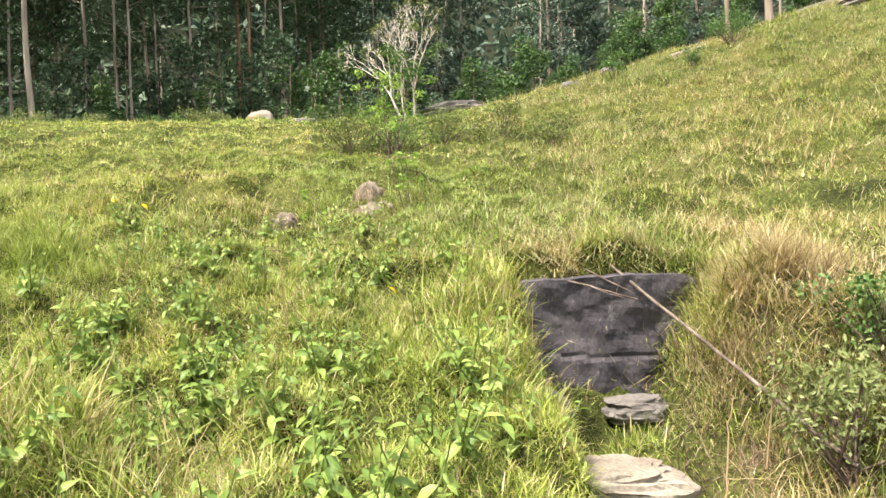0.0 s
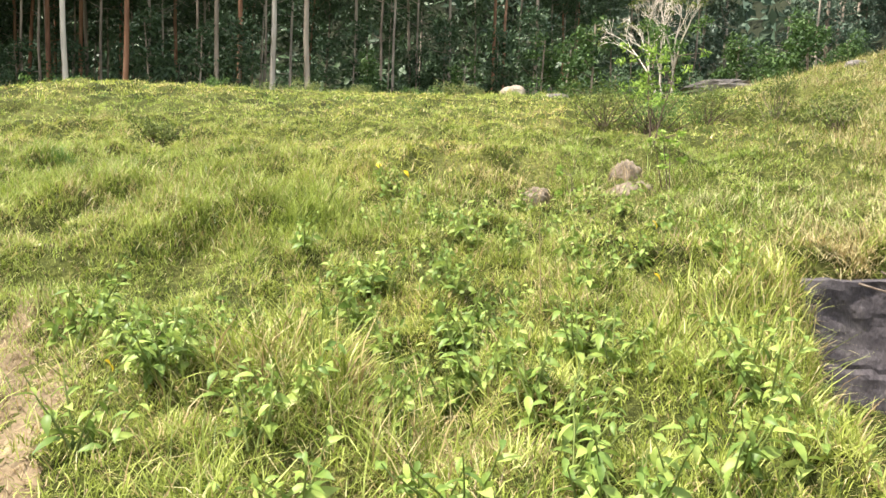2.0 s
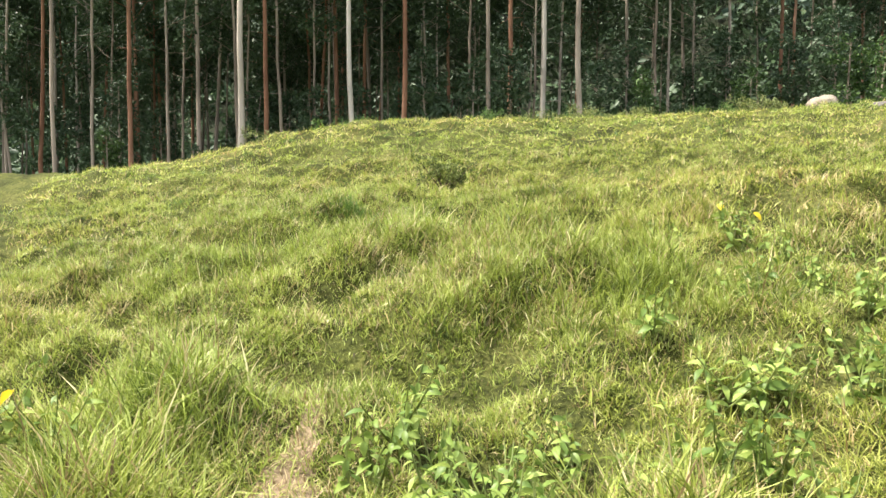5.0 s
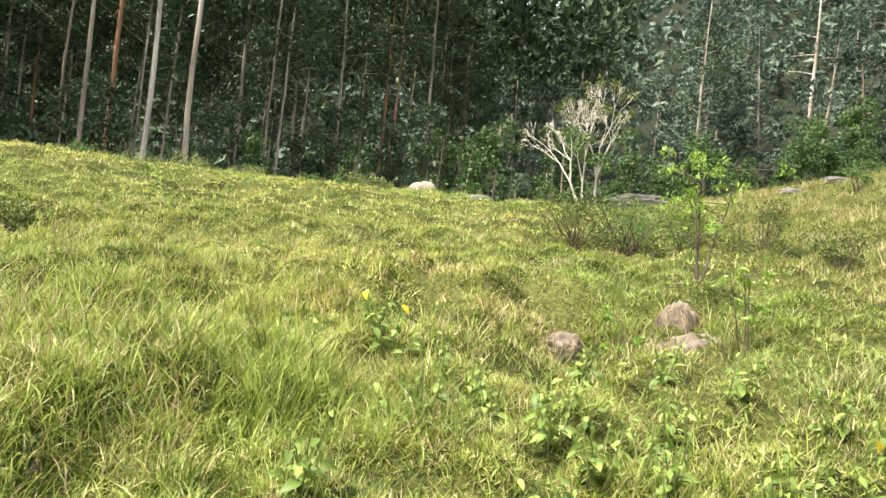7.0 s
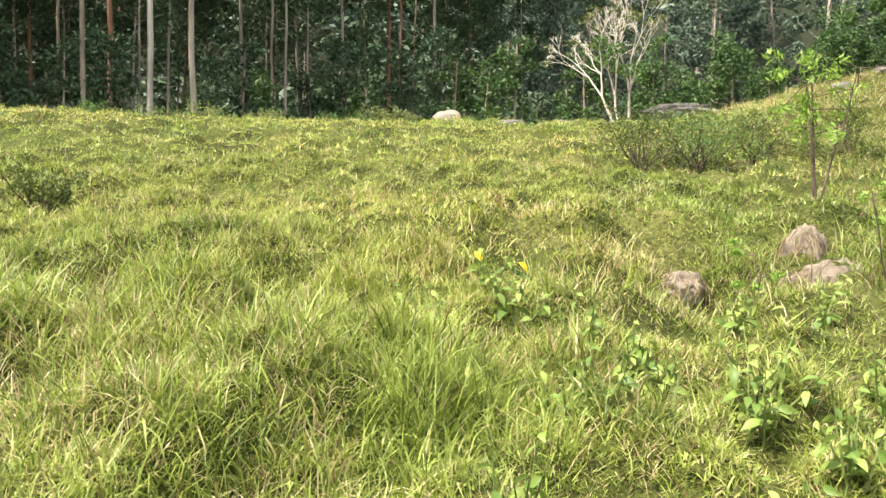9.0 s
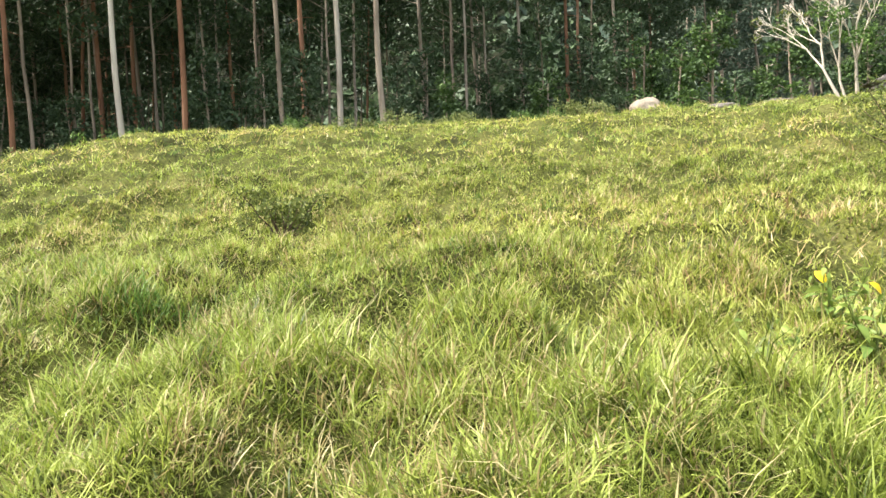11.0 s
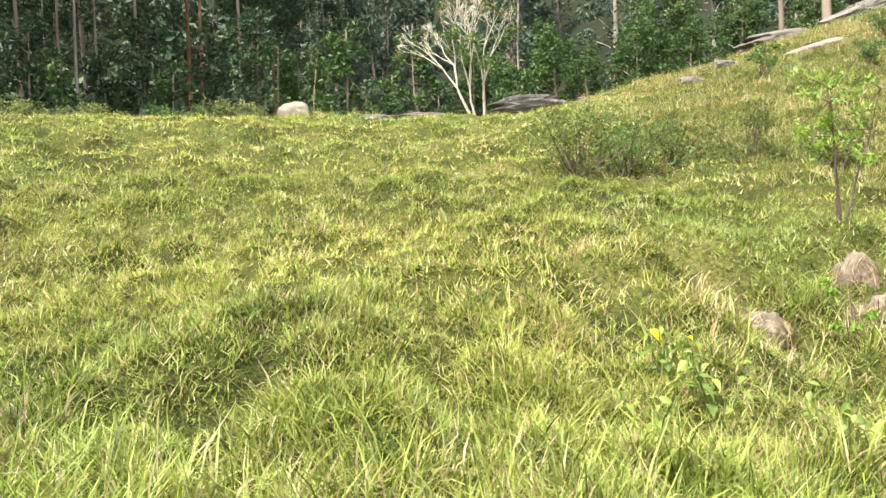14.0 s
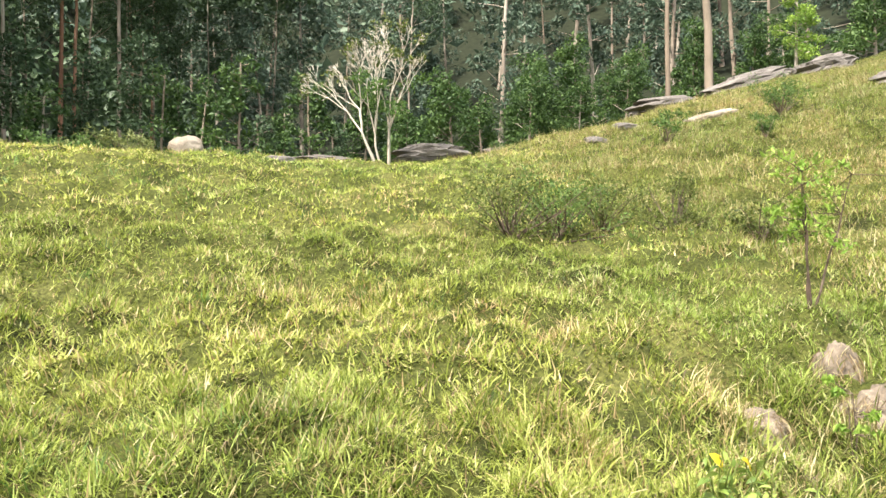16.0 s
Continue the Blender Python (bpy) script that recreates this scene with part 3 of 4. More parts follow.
rock("stone", "rounded grey stone beside the gully", 0.66, 4.62, (0.17, 0.13, 0.11), 14, GREY_ROCK, 0.3)
rock("stone", "small dark stone at the gully mouth", 0.86, 4.42, (0.11, 0.08, 0.05), 15, GREY_ROCK, 0.3)

# earth mound: a bare dome with a second lower shoulder before it
rock("earth_mound", "bare dry earth mound with root strands", -0.57, 8.74, (0.17, 0.17, 0.26), 21, EARTH, 0.5, rough=0.35, power=1.0, z=1.80)
rock("earth_mound", "lower crumbling shoulder of a dry earth mound", -0.50, 8.47, (0.29, 0.20, 0.19), 22, EARTH, 0.5, rough=0.5, power=1.0, z=1.63)
rock("earth_mound", "small bare earth heap with straw", -1.46, 8.38, (0.16, 0.13, 0.10), 23, EARTH, 0.5, rough=0.5, power=1.0)

# root strands hanging over the bare earth
gen = np.random.default_rng(510)
lines = []
for cx, cy, cz, rx, rz in ((-0.57, 8.74, 1.80, 0.17, 0.26), (-0.50, 8.47, 1.63, 0.29, 0.19), (-1.46, 8.38, 1.64, 0.17, 0.12)):
    for _ in range(46):
        a, top, fall = gen.uniform(2.6, 6.8), gen.uniform(0.3, 1.3), gen.uniform(0.5, 1.3)
        el = np.linspace(top, top - fall, 7)
        wide = rx * gen.uniform(1.02, 1.2) * np.cos(np.clip(el, -0.2, 1.5))
        turn = a + np.cumsum(gen.normal(0, 0.07, 7))
        lines.append(np.stack([cx + wide * np.cos(turn), cy + wide * np.sin(turn), cz + rz * 1.1 * np.sin(el), np.full(7, gen.uniform(0.0012, 0.003))], -1))
v, f = tubes(lines, 3)
tagged(new("root_strands", mesh("root_strands", v, f, STRAW)), "dry root strands and straw hanging over bare earth", "roots", kind="stuff")

# rock face of the gully: two beds, the lower one proud, joint between
bm = bmesh.new()
NX, NZ = 60, 40
grid = {}
for i in range(NX + 1):
    for j in range(NZ + 1):
        u, w = i / NX, j / NZ
        x = 0.50 + 1.72 * u
        z = 1.20 - 1.2 * w + (1 - w) * (0.035 * noise.fractal(Vector((x * 2.2, 3, 0)), 1, 2, 4) - 0.10 * float(sstep(0.8, 1.0, u)) - 0.05 * float(sstep(0.15, 0.0, u)))
        y = 5.80 + 0.115 * (x - 0.78) + 0.10 * noise.fractal(Vector((x * 1.1, z * 1.4, 5)), 1, 2, 5) - 0.06 * w
        if z < 0.62 + 0.04 * math.sin(x * 3):
            y -= 0.02
        if abs(z - 0.63 - 0.04 * math.sin(x * 3)) < 0.018:
            y += 0.012
        grid[i, j] = bm.verts.new((x, y, z))
for i in range(NX):
    for j in range(NZ):
        bm.faces.new((grid[i, j], grid[i, j + 1], grid[i + 1, j + 1], grid[i + 1, j]))
edge = [e for e in bm.edges if e.is_boundary]
back = bmesh.ops.extrude_edge_only(bm, edges=edge)
for v in (g for g in back["geom"] if isinstance(g, bmesh.types.BMVert)):
    v.co.y += 0.5
bmesh.ops.recalc_face_normals(bm, faces=bm.faces)
me = bpy.data.meshes.new("gully_rock")
bm.to_mesh(me)
bm.free()
me.materials.append(DARK_ROCK)
tagged(new("gully_rock", me), "smooth dark grey rock face under the grassy bank", "rock")

# ---- sticks ----
gen = np.random.default_rng(40)


def stick(name, label, a, b, r0, r1, wob=0.03, forks=0, material=None):
    lines = [rod(a, b, r0, r1, gen, wob, 14)]
    for _ in range(forks):
        k = gen.integers(4, 12)
        p = lines[0][k, :3]
        d = (np.asarray(b) - np.asarray(a)) * 0.25 + gen.normal(0, 0.10, 3)
        lines.append(rod(p, p + d, r1 * 0.9, r1 * 0.4, gen, 0.08, 6))
    v, f = tubes(lines, 7)
    return tagged(new(name, mesh(name, v, f, material or TWIG, True)), label, "stick")


stick("fallen_pole", "long thin dry pole leaning across the gully", (1.21, 6.50, 1.53), (2.30, 4.17, 0.27), 0.009, 0.015, 0.015, 0)
stick("dead_branch", "thin dead branch lying against the rock face", (1.02, 5.62, 1.20), (1.50, 5.55, 1.06), 0.008, 0.004, 0.05, 2)
stick("dead_branch", "thin dead twig hanging over the rock face", (1.15, 5.66, 1.28), (1.48, 5.58, 1.10), 0.006, 0.003, 0.05, 1)
stick("dead_branch", "pale dry forked twig standing in the gully", (1.45, 3.9, 0.05), (1.6, 4.1, 0.70), 0.007, 0.003, 0.08, 5, STRAW)
stick("dead_branch", "pale dry twig among dead stems", (1.9, 4.4, 0.2), (2.0, 4.5, 0.85), 0.006, 0.003, 0.08, 4, STRAW)


# ---- single tussocks ----
def tussock(x, y, count, length, label, mat, seed, spread=0.14, width=0.008, lean=0.9, group="grass tussocks"):
    g = np.random.default_rng(seed)
    xs, ys = x + g.normal(0, spread, count), y + g.normal(0, spread, count)
    v, f = tufts(xs, ys, 10, np.full(count, length * 0.72) * g.uniform(0.6, 1.25, count), width * 0.8, g, lean * 1.2, 0.03)
    return tagged(new("grass_tussock", mesh("grass_tussock", v, f, mat)), label, "grass", group, "stuff")


DRYT = "brown dry grass tussock in green pasture"
tussock(-2.35, 9.1, 45, 0.28, DRYT, GRASS_DRY, 51, 0.18)
tussock(-4.05, 5.75, 80, 0.22, "large tussock with dry straw-coloured heart", GRASS_DRY, 52, 0.22, 0.007)
tussock(-3.55, 5.95, 70, 0.22, "large tussock with dry straw-coloured heart", GRASS_DRY, 53, 0.22, 0.007)
tussock(-4.5, 5.55, 40, 0.26, "large tussock with dry straw-coloured heart", GRASS_DRY, 54, 0.18, 0.007)
tussock(-4.5, 7.5, 60, 0.13, "patch of blue-green soft grass", GRASS_BLUE, 55, 0.24, 0.007)
tussock(-5.7, 6.5, 50, 0.24, "dark green grass tussock", GRASS_BLUE, 56, 0.16)
tussock(-5.1, 6.35, 30, 0.26, DRYT, GRASS_DRY, 57, 0.12)
tussock(-2.95, 7.6, 45, 0.26, DRYT, GRASS_DRY, 58, 0.16)
tussock(-1.75, 8.0, 50, 0.30, DRYT, GRASS_DRY, 59, 0.2)
tussock(-3.2, 5.3, 50, 0.26, DRYT, GRASS_DRY, 60, 0.2)
tussock(-4.6, 5.95, 50, 0.36, "tall green tussock above a grassy step", GRASS, 61, 0.2)
tussock(-5.3, 5.1, 50, 0.36, "tall green tussock above a grassy step", GRASS, 62, 0.2)
tussock(-3.9, 10.4, 30, 0.26, "reddish dry grass tuft", GRASS_DRY, 63, 0.12)
tussock(0.25, 7.35, 50, 0.34, "dry brown grass overhanging a small hole", GRASS_DRY, 64, 0.18)
tussock(-0.9, 8.35, 40, 0.36, "dry grass round the earth mound", GRASS_DRY, 65, 0.12)
tussock(-0.15, 8.6, 40, 0.40, "tall grass round the earth mound", GRASS, 66, 0.12)
tussock(-0.45, 7.75, 40, 0.18, "root strands and straw over dry earth", GRASS_DRY, 67, 0.22, 0.006, 1.5)
tussock(-1.46, 8.3, 40, 0.16, "root strands and straw over dry earth", GRASS_DRY, 68, 0.16, 0.006, 1.5)
tussock(0.20, 4.6, 90, 0.40, "bright green grass spilling over the gully edge", GRASS, 69, 0.20)
tussock(0.45, 5.15, 90, 0.36, "bright green grass spilling over the gully edge", GRASS, 70, 0.16)
tussock(0.30, 5.6, 70, 0.32, "bright green grass spilling over the gully edge", GRASS, 71, 0.16)
tussock(1.15, 4.9, 60, 0.22, "bright green grass on the gully floor", GRASS, 72, 0.18)
tussock(0.62, 4.95, 50, 0.30, "grass with dry stems on the gully side", GRASS_DRY, 73, 0.14)
for k, (x, y) in enumerate([(1.0, 6.15), (1.35, 6.2), (1.75, 6.2), (2.15, 6.2), (2.5, 6.0), (2.55, 5.5), (2.35, 5.15), (2.75, 5.0), (2.2, 4.7), (2.6, 4.4), (2.9, 5.7), (2.0, 4.2), (3.1, 4.8), (1.9, 5.1), (2.25, 5.75), (2.5, 5.8), (2.75, 5.8), (2.05, 5.78), (2.9, 5.4), (2.7, 5.55)]):
    tussock(x, y, 60, 0.34 + 0.06 * (k % 3), "dead straw-coloured grass hanging over the gully bank", GRASS_DRY, 80 + k, 0.16, 0.008, 1.1)


for k, (x, y) in enumerate([(2.02, 5.62), (2.2, 5.6), (2.12, 5.42), (2.32, 5.5), (2.5, 5.45), (2.0, 5.3)]):
    tussock(x, y, 60, 0.46, "dead straw-coloured grass standing before the rock", GRASS_DRY, 440 + k, 0.09, 0.007, 0.9)
for k in range(14):
    tussock(2.0 + 0.085 * k, 6.0 + 0.03 * (k % 3), 30, 0.42, "dead straw-coloured grass hanging over the gully bank", GRASS_DRY, 400 + k, 0.07, 0.008, 2.6)
for k in range(12):
    tussock(0.7 + 0.11 * k, 6.05, 22, 0.2, "dry grass fringe hanging over the rock", GRASS_DRY, 420 + k, 0.06, 0.007, 2.2)


for k, (x, y, size) in enumerate([(-1.15, 2.95, 0.34), (-0.95, 3.2, 0.32), (-1.35, 3.15, 0.3), (-3.2, 2.25, 0.34), (-2.95, 2.6, 0.3), (-3.4, 2.75, 0.32), (-3.6, 3.3, 0.28), (-3.05, 5.2, 0.28), (-3.4, 5.15, 0.26), (-2.85, 5.5, 0.28), (-2.6, 5.7, 0.28), (-2.2, 5.9, 0.26), (-3.7, 5.3, 0.24),
                                  (-4.9, 6.1, 0.24), (-5.3, 5.8, 0.24), (-2.4, 6.4, 0.26), (-2.75, 6.3, 0.24), (-4.2, 6.6, 0.2), (-3.4, 6.6, 0.2), (-1.6, 2.5, 0.3), (0.3, 3.9, 0.3), (-0.1, 4.2, 0.3), (-3.3, 7.0, 0.22), (-2.3, 7.6, 0.24), (-1.3, 7.9, 0.26), (-1.1, 8.6, 0.26)]):
    tussock(x, y, 60, size * 1.3, "long bright green grass tussock", GRASS, 460 + k, 0.12, 0.0075, 1.3)


for k, (x, y) in enumerate([(-2.9, 2.15), (-3.2, 2.5), (-3.5, 2.8), (-3.1, 2.05), (-3.4, 2.35), (-3.8, 3.0), (-3.7, 2.65), (-4.1, 3.2), (-4.0, 3.5), (-4.4, 3.6)]):
    tussock(x, y, 90, 0.44 + 0.05 * (k % 3), "tall rank green grass beside the trodden path", GRASS, 520 + k, 0.13, 0.009, 0.9)
for k, (x, y) in enumerate([(-1.75, 3.3), (-1.95, 3.5), (-1.55, 3.4), (-1.8, 3.65)]):
    tussock(x, y, 70, 0.46, "long bright green grass tussock", GRASS, 540 + k, 0.10, 0.010, 0.8)
for k, (x, y) in enumerate([(-2.9, 6.15), (-2.6, 6.3), (-2.4, 6.05), (-2.2, 6.4), (-3.2, 6.0), (-3.5, 5.9), (-2.75, 5.8), (-3.9, 5.95), (-4.3, 6.1)]):
    tussock(x, y, 70, 0.36, "lush green grass on a low bank", GRASS, 550 + k, 0.14, 0.008, 1.0)

# dead stems tangled over the side of the gully
gen = np.random.default_rng(500)
x, y = gen.normal(2.3, 0.6, 900), gen.normal(4.7, 0.8, 900)
k = (x > 1.35 + 0.2 * (y - 4.2)) & (y < 5.9)
v, f = tufts(x[k], y[k], 7, gen.uniform(0.15, 0.4, k.sum()), 0.005, gen, 1.9, 0.06)
tagged(new("dead_tangle", mesh("dead_tangle", v, f, BRAMBLE)), "tangle of dead brown stems on the gully side", "dead stems", kind="stuff")


# ---- shrubs and weeds ----
def shrub(name, label, x, y, w, hgt, material, seed, n=14, per=60, size=0.07, twig=TWIG, group="", bare_low=0.25, slim=0.45, z=None):
    g = np.random.default_rng(seed)
    root = thing(name, label, "shrub", pose(x, y, h1(x, y) if z is None else z), group)
    cs = np.stack([g.normal(0, w * 0.26, n), g.normal(0, w * 0.26, n), hgt * g.uniform(bare_low, 0.95, n)], -1)
    v, f = tubes([rod((g.normal(0, 0.04 * w), g.normal(0, 0.04 * w), -0.05), c, 0.012 * hgt + 0.003, 0.004, g, 0.1, 6) for c in cs], 5)
    part("stem", mesh("stem", v, f, twig, True), root)
    v, f = clumps(cs, w * g.uniform(0.14, 0.26, n), per, size, g, 0.9, slim)
    part("foliage", mesh("foliage", v, f, material), root)
    return root


shrub("dark_bush", "dark scrubby bush standing alone in the pasture", -6.35, 9.0, 0.5, 0.40, OLIVE_LEAF, 101, 18, 70, 0.04)
shrub("scrub_bush", "olive-green scrub bush with yellow flower heads", -1.1, 12.95, 1.0, 0.72, OLIVE_LEAF, 102, 30, 100, 0.055, bare_low=0.05, slim=0.25)
shrub("scrub_bush", "dark green scrub bush in the dip", -0.4, 13.3, 1.3, 0.72, BUSH_LEAF, 103, 34, 100, 0.055, bare_low=0.05, slim=0.25)
shrub("scrub_bush", "olive-green scrub bush in the dip", 0.4, 13.7, 1.1, 0.6, OLIVE_LEAF, 104, 26, 100, 0.055, bare_low=0.05, slim=0.25)
shrub("scrub_bush", "brownish scrub bush of thin upright stems", 1.45, 13.6, 0.75, 0.8, OLIVE_LEAF, 105, 30, 90, 0.06, bare_low=0.05, slim=0.2)
shrub("scrub_bush", "brownish low scrub on the grassy slope", 2.2, 12.9, 0.8, 0.45, OLIVE_LEAF, 106, 14, 60, 0.05)
shrub("hillside_bush", "dark green bush on the grassy hillside", 7.4, 18.7, 0.9, 0.8, BUSH_LEAF, 107, 22, 100, 0.045)
shrub("hillside_bush", "small green bush on the grassy hillside", 4.6, 18.7, 0.5, 0.7, BUSH_LEAF, 108, 12, 60, 0.06)
shrub("hillside_bush", "small dark bush on the grassy hillside", 6.1, 17.6, 0.5, 0.45, BUSH_LEAF, 109, 12, 60, 0.05)
shrub("gully_bush", "green feathery bush beside the gully", 2.3, 4.25, 0.7, 0.65, CREST_LEAF, 110, 24, 55, 0.045)
shrub("gully_bush", "green feathery bush with thin dark stems", 2.75, 4.6, 0.6, 0.55, BUSH_LEAF, 111, 20, 55, 0.045)
shrub("low_shrub", "bright green shrub at the pasture edge", -16.5, 19.5, 0.9, 0.55, BUSH_LEAF, 112, 14, 60, 0.08)
shrub("low_shrub", "leafy shrub at the pasture edge", -18.4, 20.8, 1.5, 1.3, BUSH_LEAF, 113, 18, 90, 0.09)
shrub("low_shrub", "pale leafy shrub at the pasture edge", -19.3, 18.5, 1.4, 1.0, CREST_LEAF, 114, 18, 90, 0.08)
g2 = np.random.default_rng(120)
for k in range(30):
    x = -20 + k * 0.5 + g2.normal(0, 0.3)
    y = 23.6 + g2.normal(0, 0.9) - 0.35 * max(0, -12 - x)
    shrub("crest_shrub", "pale green weedy shrub along the pasture crest", x, y, g2.uniform(0.5, 1.1), g2.uniform(0.25, 0.62), CREST_LEAF if k % 3 else BUSH_LEAF, 130 + k, 14, 60, 0.065, group="weeds on the crest")


def sapling(label, x, y, hgt, seed, n=26, z=None):
    g = np.random.default_rng(seed)
    root = thing("sapling", label, "tree", pose(x, y, h1(x, y) if z is None else z))
    tips = []
    lines = []
    for k in range(3):
        tip = np.array([g.normal(0, 0.12) * hgt, g.normal(0, 0.12) * hgt, hgt * g.uniform(0.8, 1.0)])
        line = rod((0.02 * k, 0, -0.05), tip, 0.011 * hgt, 0.003, g, 0.06, 8)
        lines.append(line)
        tips += [line[j, :3] for j in (4, 5, 6, 7)]
    cs = []
    for _ in range(n):
        p = tips[g.integers(len(tips))]
        q = p + np.array([g.normal(0, 0.16), g.normal(0, 0.16), g.normal(0.02, 0.08)]) * hgt
        lines.append(rod(p, q, 0.004, 0.002, g, 0.05, 4))
        cs.append(q)
    v, f = tubes(lines, 6)
    part("trunk", mesh("trunk", v, f, TWIG, True), root)
    v, f = clumps(np.array(cs), np.full(n, 0.075 * hgt), 20, 0.062, g, 0.6, 0.3)
    part("foliage", mesh("foliage", v, f, BRIGHT_LEAF), root)
    return root


sapling("slender bright-leaved sapling behind the earth mound", -0.36, 9.22, 1.0, 150, 34)
sapling("smaller leafy sapling on the dry bank", -0.16, 8.4, 0.62, 151, 10)
sapling("leafy seedling in the grass", -1.05, 8.1, 0.4, 152, 8)


def leaf_mesh(name, length, width, material, curl=0.25):
    """A broad pointed leaf, folded along the rib and curling down."""
    bm = bmesh.new()
    rows = []
    for t, w in ((0, 0.06), (0.2, 0.7), (0.45, 1.0), (0.7, 0.72), (0.9, 0.25), (1.0, 0.02)):
        x, z = t * length, 0.18 * length * t - curl * length * t * t
        rows.append([bm.verts.new((x, s * w * width / 2, z + (abs(s) * w * width * 0.18))) for s in (-1, 0, 1)])
    for a, b in zip(rows, rows[1:]):
        for k in (0, 1):
            bm.faces.new((a[k], b[k], b[k + 1], a[k + 1]))
    me = bpy.data.meshes.new(name)
    bm.to_mesh(me)
    bm.free()
    me.polygons.foreach_set("use_smooth", np.ones(len(me.polygons), bool))
    me.materials.append(material)
    return me


def leaf_green(name, a, b, c):
    n = Nodes(name)
    r = n.ramp(n.add("ShaderNodeObjectInfo").outputs["Random"], [(0.0, a), (0.6, b), (1.0, c)])
    v = n.ramp(n.noise(25.0), [(0.3, (0.8, 0.85, 0.8)), (0.7, (1.15, 1.1, 1.0))])
    return n.leafy(n.mix(1.0, r, v, "MULTIPLY"), 0.45, 0.35)


WEED_LEAF = leaf_green("weed_leaf", (0.11, 0.18, 0.04), (0.21, 0.29, 0.065), (0.35, 0.43, 0.12))
LEAF_BIG = leaf_mesh("leaf", 0.10, 0.042, WEED_LEAF, 0.5)
LEAF_SMALL = leaf_mesh("leaf", 0.078, 0.038, WEED_LEAF, 0.45)
LEAF_YELLOW = leaf_mesh("leaf", 0.075, 0.045, YELLOW, 0.5)
STEM = leaf_green("weed_stem", (0.14, 0.18, 0.05), (0.21, 0.26, 0.08), (0.30, 0.34, 0.13))


def weed(label, hgt, count, leaf, seed, shoots=3):
    g = np.random.default_rng(seed)
    root = thing("broadleaf_weed", label, "plant", group="broadleaf weeds in the grass")
    lines = []
    for k in range(shoots):
        tip = (g.normal(0, 0.28) * hgt, g.normal(0, 0.28) * hgt, hgt * g.uniform(0.65, 1.0))
        line = rod((g.normal(0, 0.02), g.normal(0, 0.02), -0.04), tip, 0.006, 0.002, g, 0.08, 8)
        lines.append(line)
        for j in range(count):
            t = 0.2 + 0.8 * (j + 0.5) / count
            p = np.array([np.interp(t * 7, np.arange(8), line[:, c]) for c in range(3)])
            ob = part("leaf", leaf, root)
            s = (1.15 - 0.55 * t * t) * g.uniform(0.6, 1.1)
            ob.matrix_basis = pose(*p, g.normal(0, 22), g.normal(12, 24), j * 137.5 + g.normal(0, 20)) @ Matrix.Scale(s, 4)
    v, f = tubes(lines, 5)
    part("stem", mesh("stem", v, f, STEM, True), root)
    return root


W1 = weed("leafy green weed with broad pointed leaves", 0.34, 9, LEAF_BIG, 201, 5)
W2 = weed("low broad-leaved weed among the grass", 0.28, 8, LEAF_SMALL, 202, 5)
W3 = weed("tall leafy weed with pale green shoots", 0.46, 11, LEAF_BIG, 203, 5)
W1.matrix_basis = pose(-0.45, 2.85, h1(-0.45, 2.85))
W2.matrix_basis = pose(-1.42, 5.0, h1(-1.42, 5.0))
W3.matrix_basis = pose(-0.25, 2.35, h1(-0.25, 2.35))
spots = [(0.10, 2.9, 0), (-0.9, 3.6, 0), (-0.65, 3.3, 1), (-2.1, 4.7, 0), (-2.3, 5.9, 1), (-1.75, 4.25, 1), (-3.05, 3.75, 0), (-1.95, 4.85, 0), (-1.2, 4.25, 2), (-0.9, 3.5, 0),
         (-1.6, 3.4, 1), (-1.15, 5.6, 1), (-0.6, 4.8, 1), (-0.35, 3.7, 0), (-1.9, 6.3, 1), (-2.5, 6.9, 0), (-2.65, 7.1, 1), (-2.2, 6.6, 1), (-0.9, 7.5, 0), (-0.6, 7.1, 0), (-1.4, 7.2, 1),
         (-4.4, 2.85, 2), (-4.2, 3.0, 0), (0.9, 2.15, 0), (1.05, 2.05, 0), (-0.05, 2.5, 2), (-1.3, 2.6, 0), (-0.8, 2.5, 1), (-1.0, 6.4, 1), (-2.9, 6.6, 1), (-1.6, 6.0, 0), (-0.3, 5.6, 1), (-2.2, 3.2, 1), (-1.45, 3.9, 0), (-0.2, 6.6, 1)]
g3 = np.random.default_rng(204)
spots += [(g3.uniform(-3.0, 0.3), g3.uniform(2.6, 6.6), 1) for _ in range(34)]
spots += [(g3.uniform(-2.6, 0.4), g3.uniform(2.3, 4.4), 0) for _ in range(22)]
for x, y, k in spots:
    m = pose(x, y, h1(x, y), g3.normal(0, 6), g3.normal(0, 6), g3.uniform(0, 360)) @ Matrix.Scale(g3.uniform(0.8, 1.2), 4)
    copy_thing((W1, W2, W3)[k], m).scale = (1, 1, 1)
for x, y, dz in [(-2.36, 2.95, 0.22), (-0.24, 6.0, 0.2), (-0.2, 4.55, 0.25), (-1.75, 4.25, 0.2), (-2.72, 7.1, 0.22), (-2.5, 7.2, 0.28), (-4.3, 2.9, 0.3)]:
    ob = new("yellow_leaf", LEAF_YELLOW)
    ob.matrix_basis = pose(x, y, h1(x, y) + dz, 30, 35, g3.uniform(0, 360))
    tagged(ob, "withered bright yellow leaf caught in the grass", "leaf", "yellow leaves")
stick("seed_stalk", "dry grass stalk with pale feathery seed head", (-0.80, 4.58, 1.0), (-0.83, 4.6, 1.55), 0.004, 0.002, 0.03, 0, STRAW)


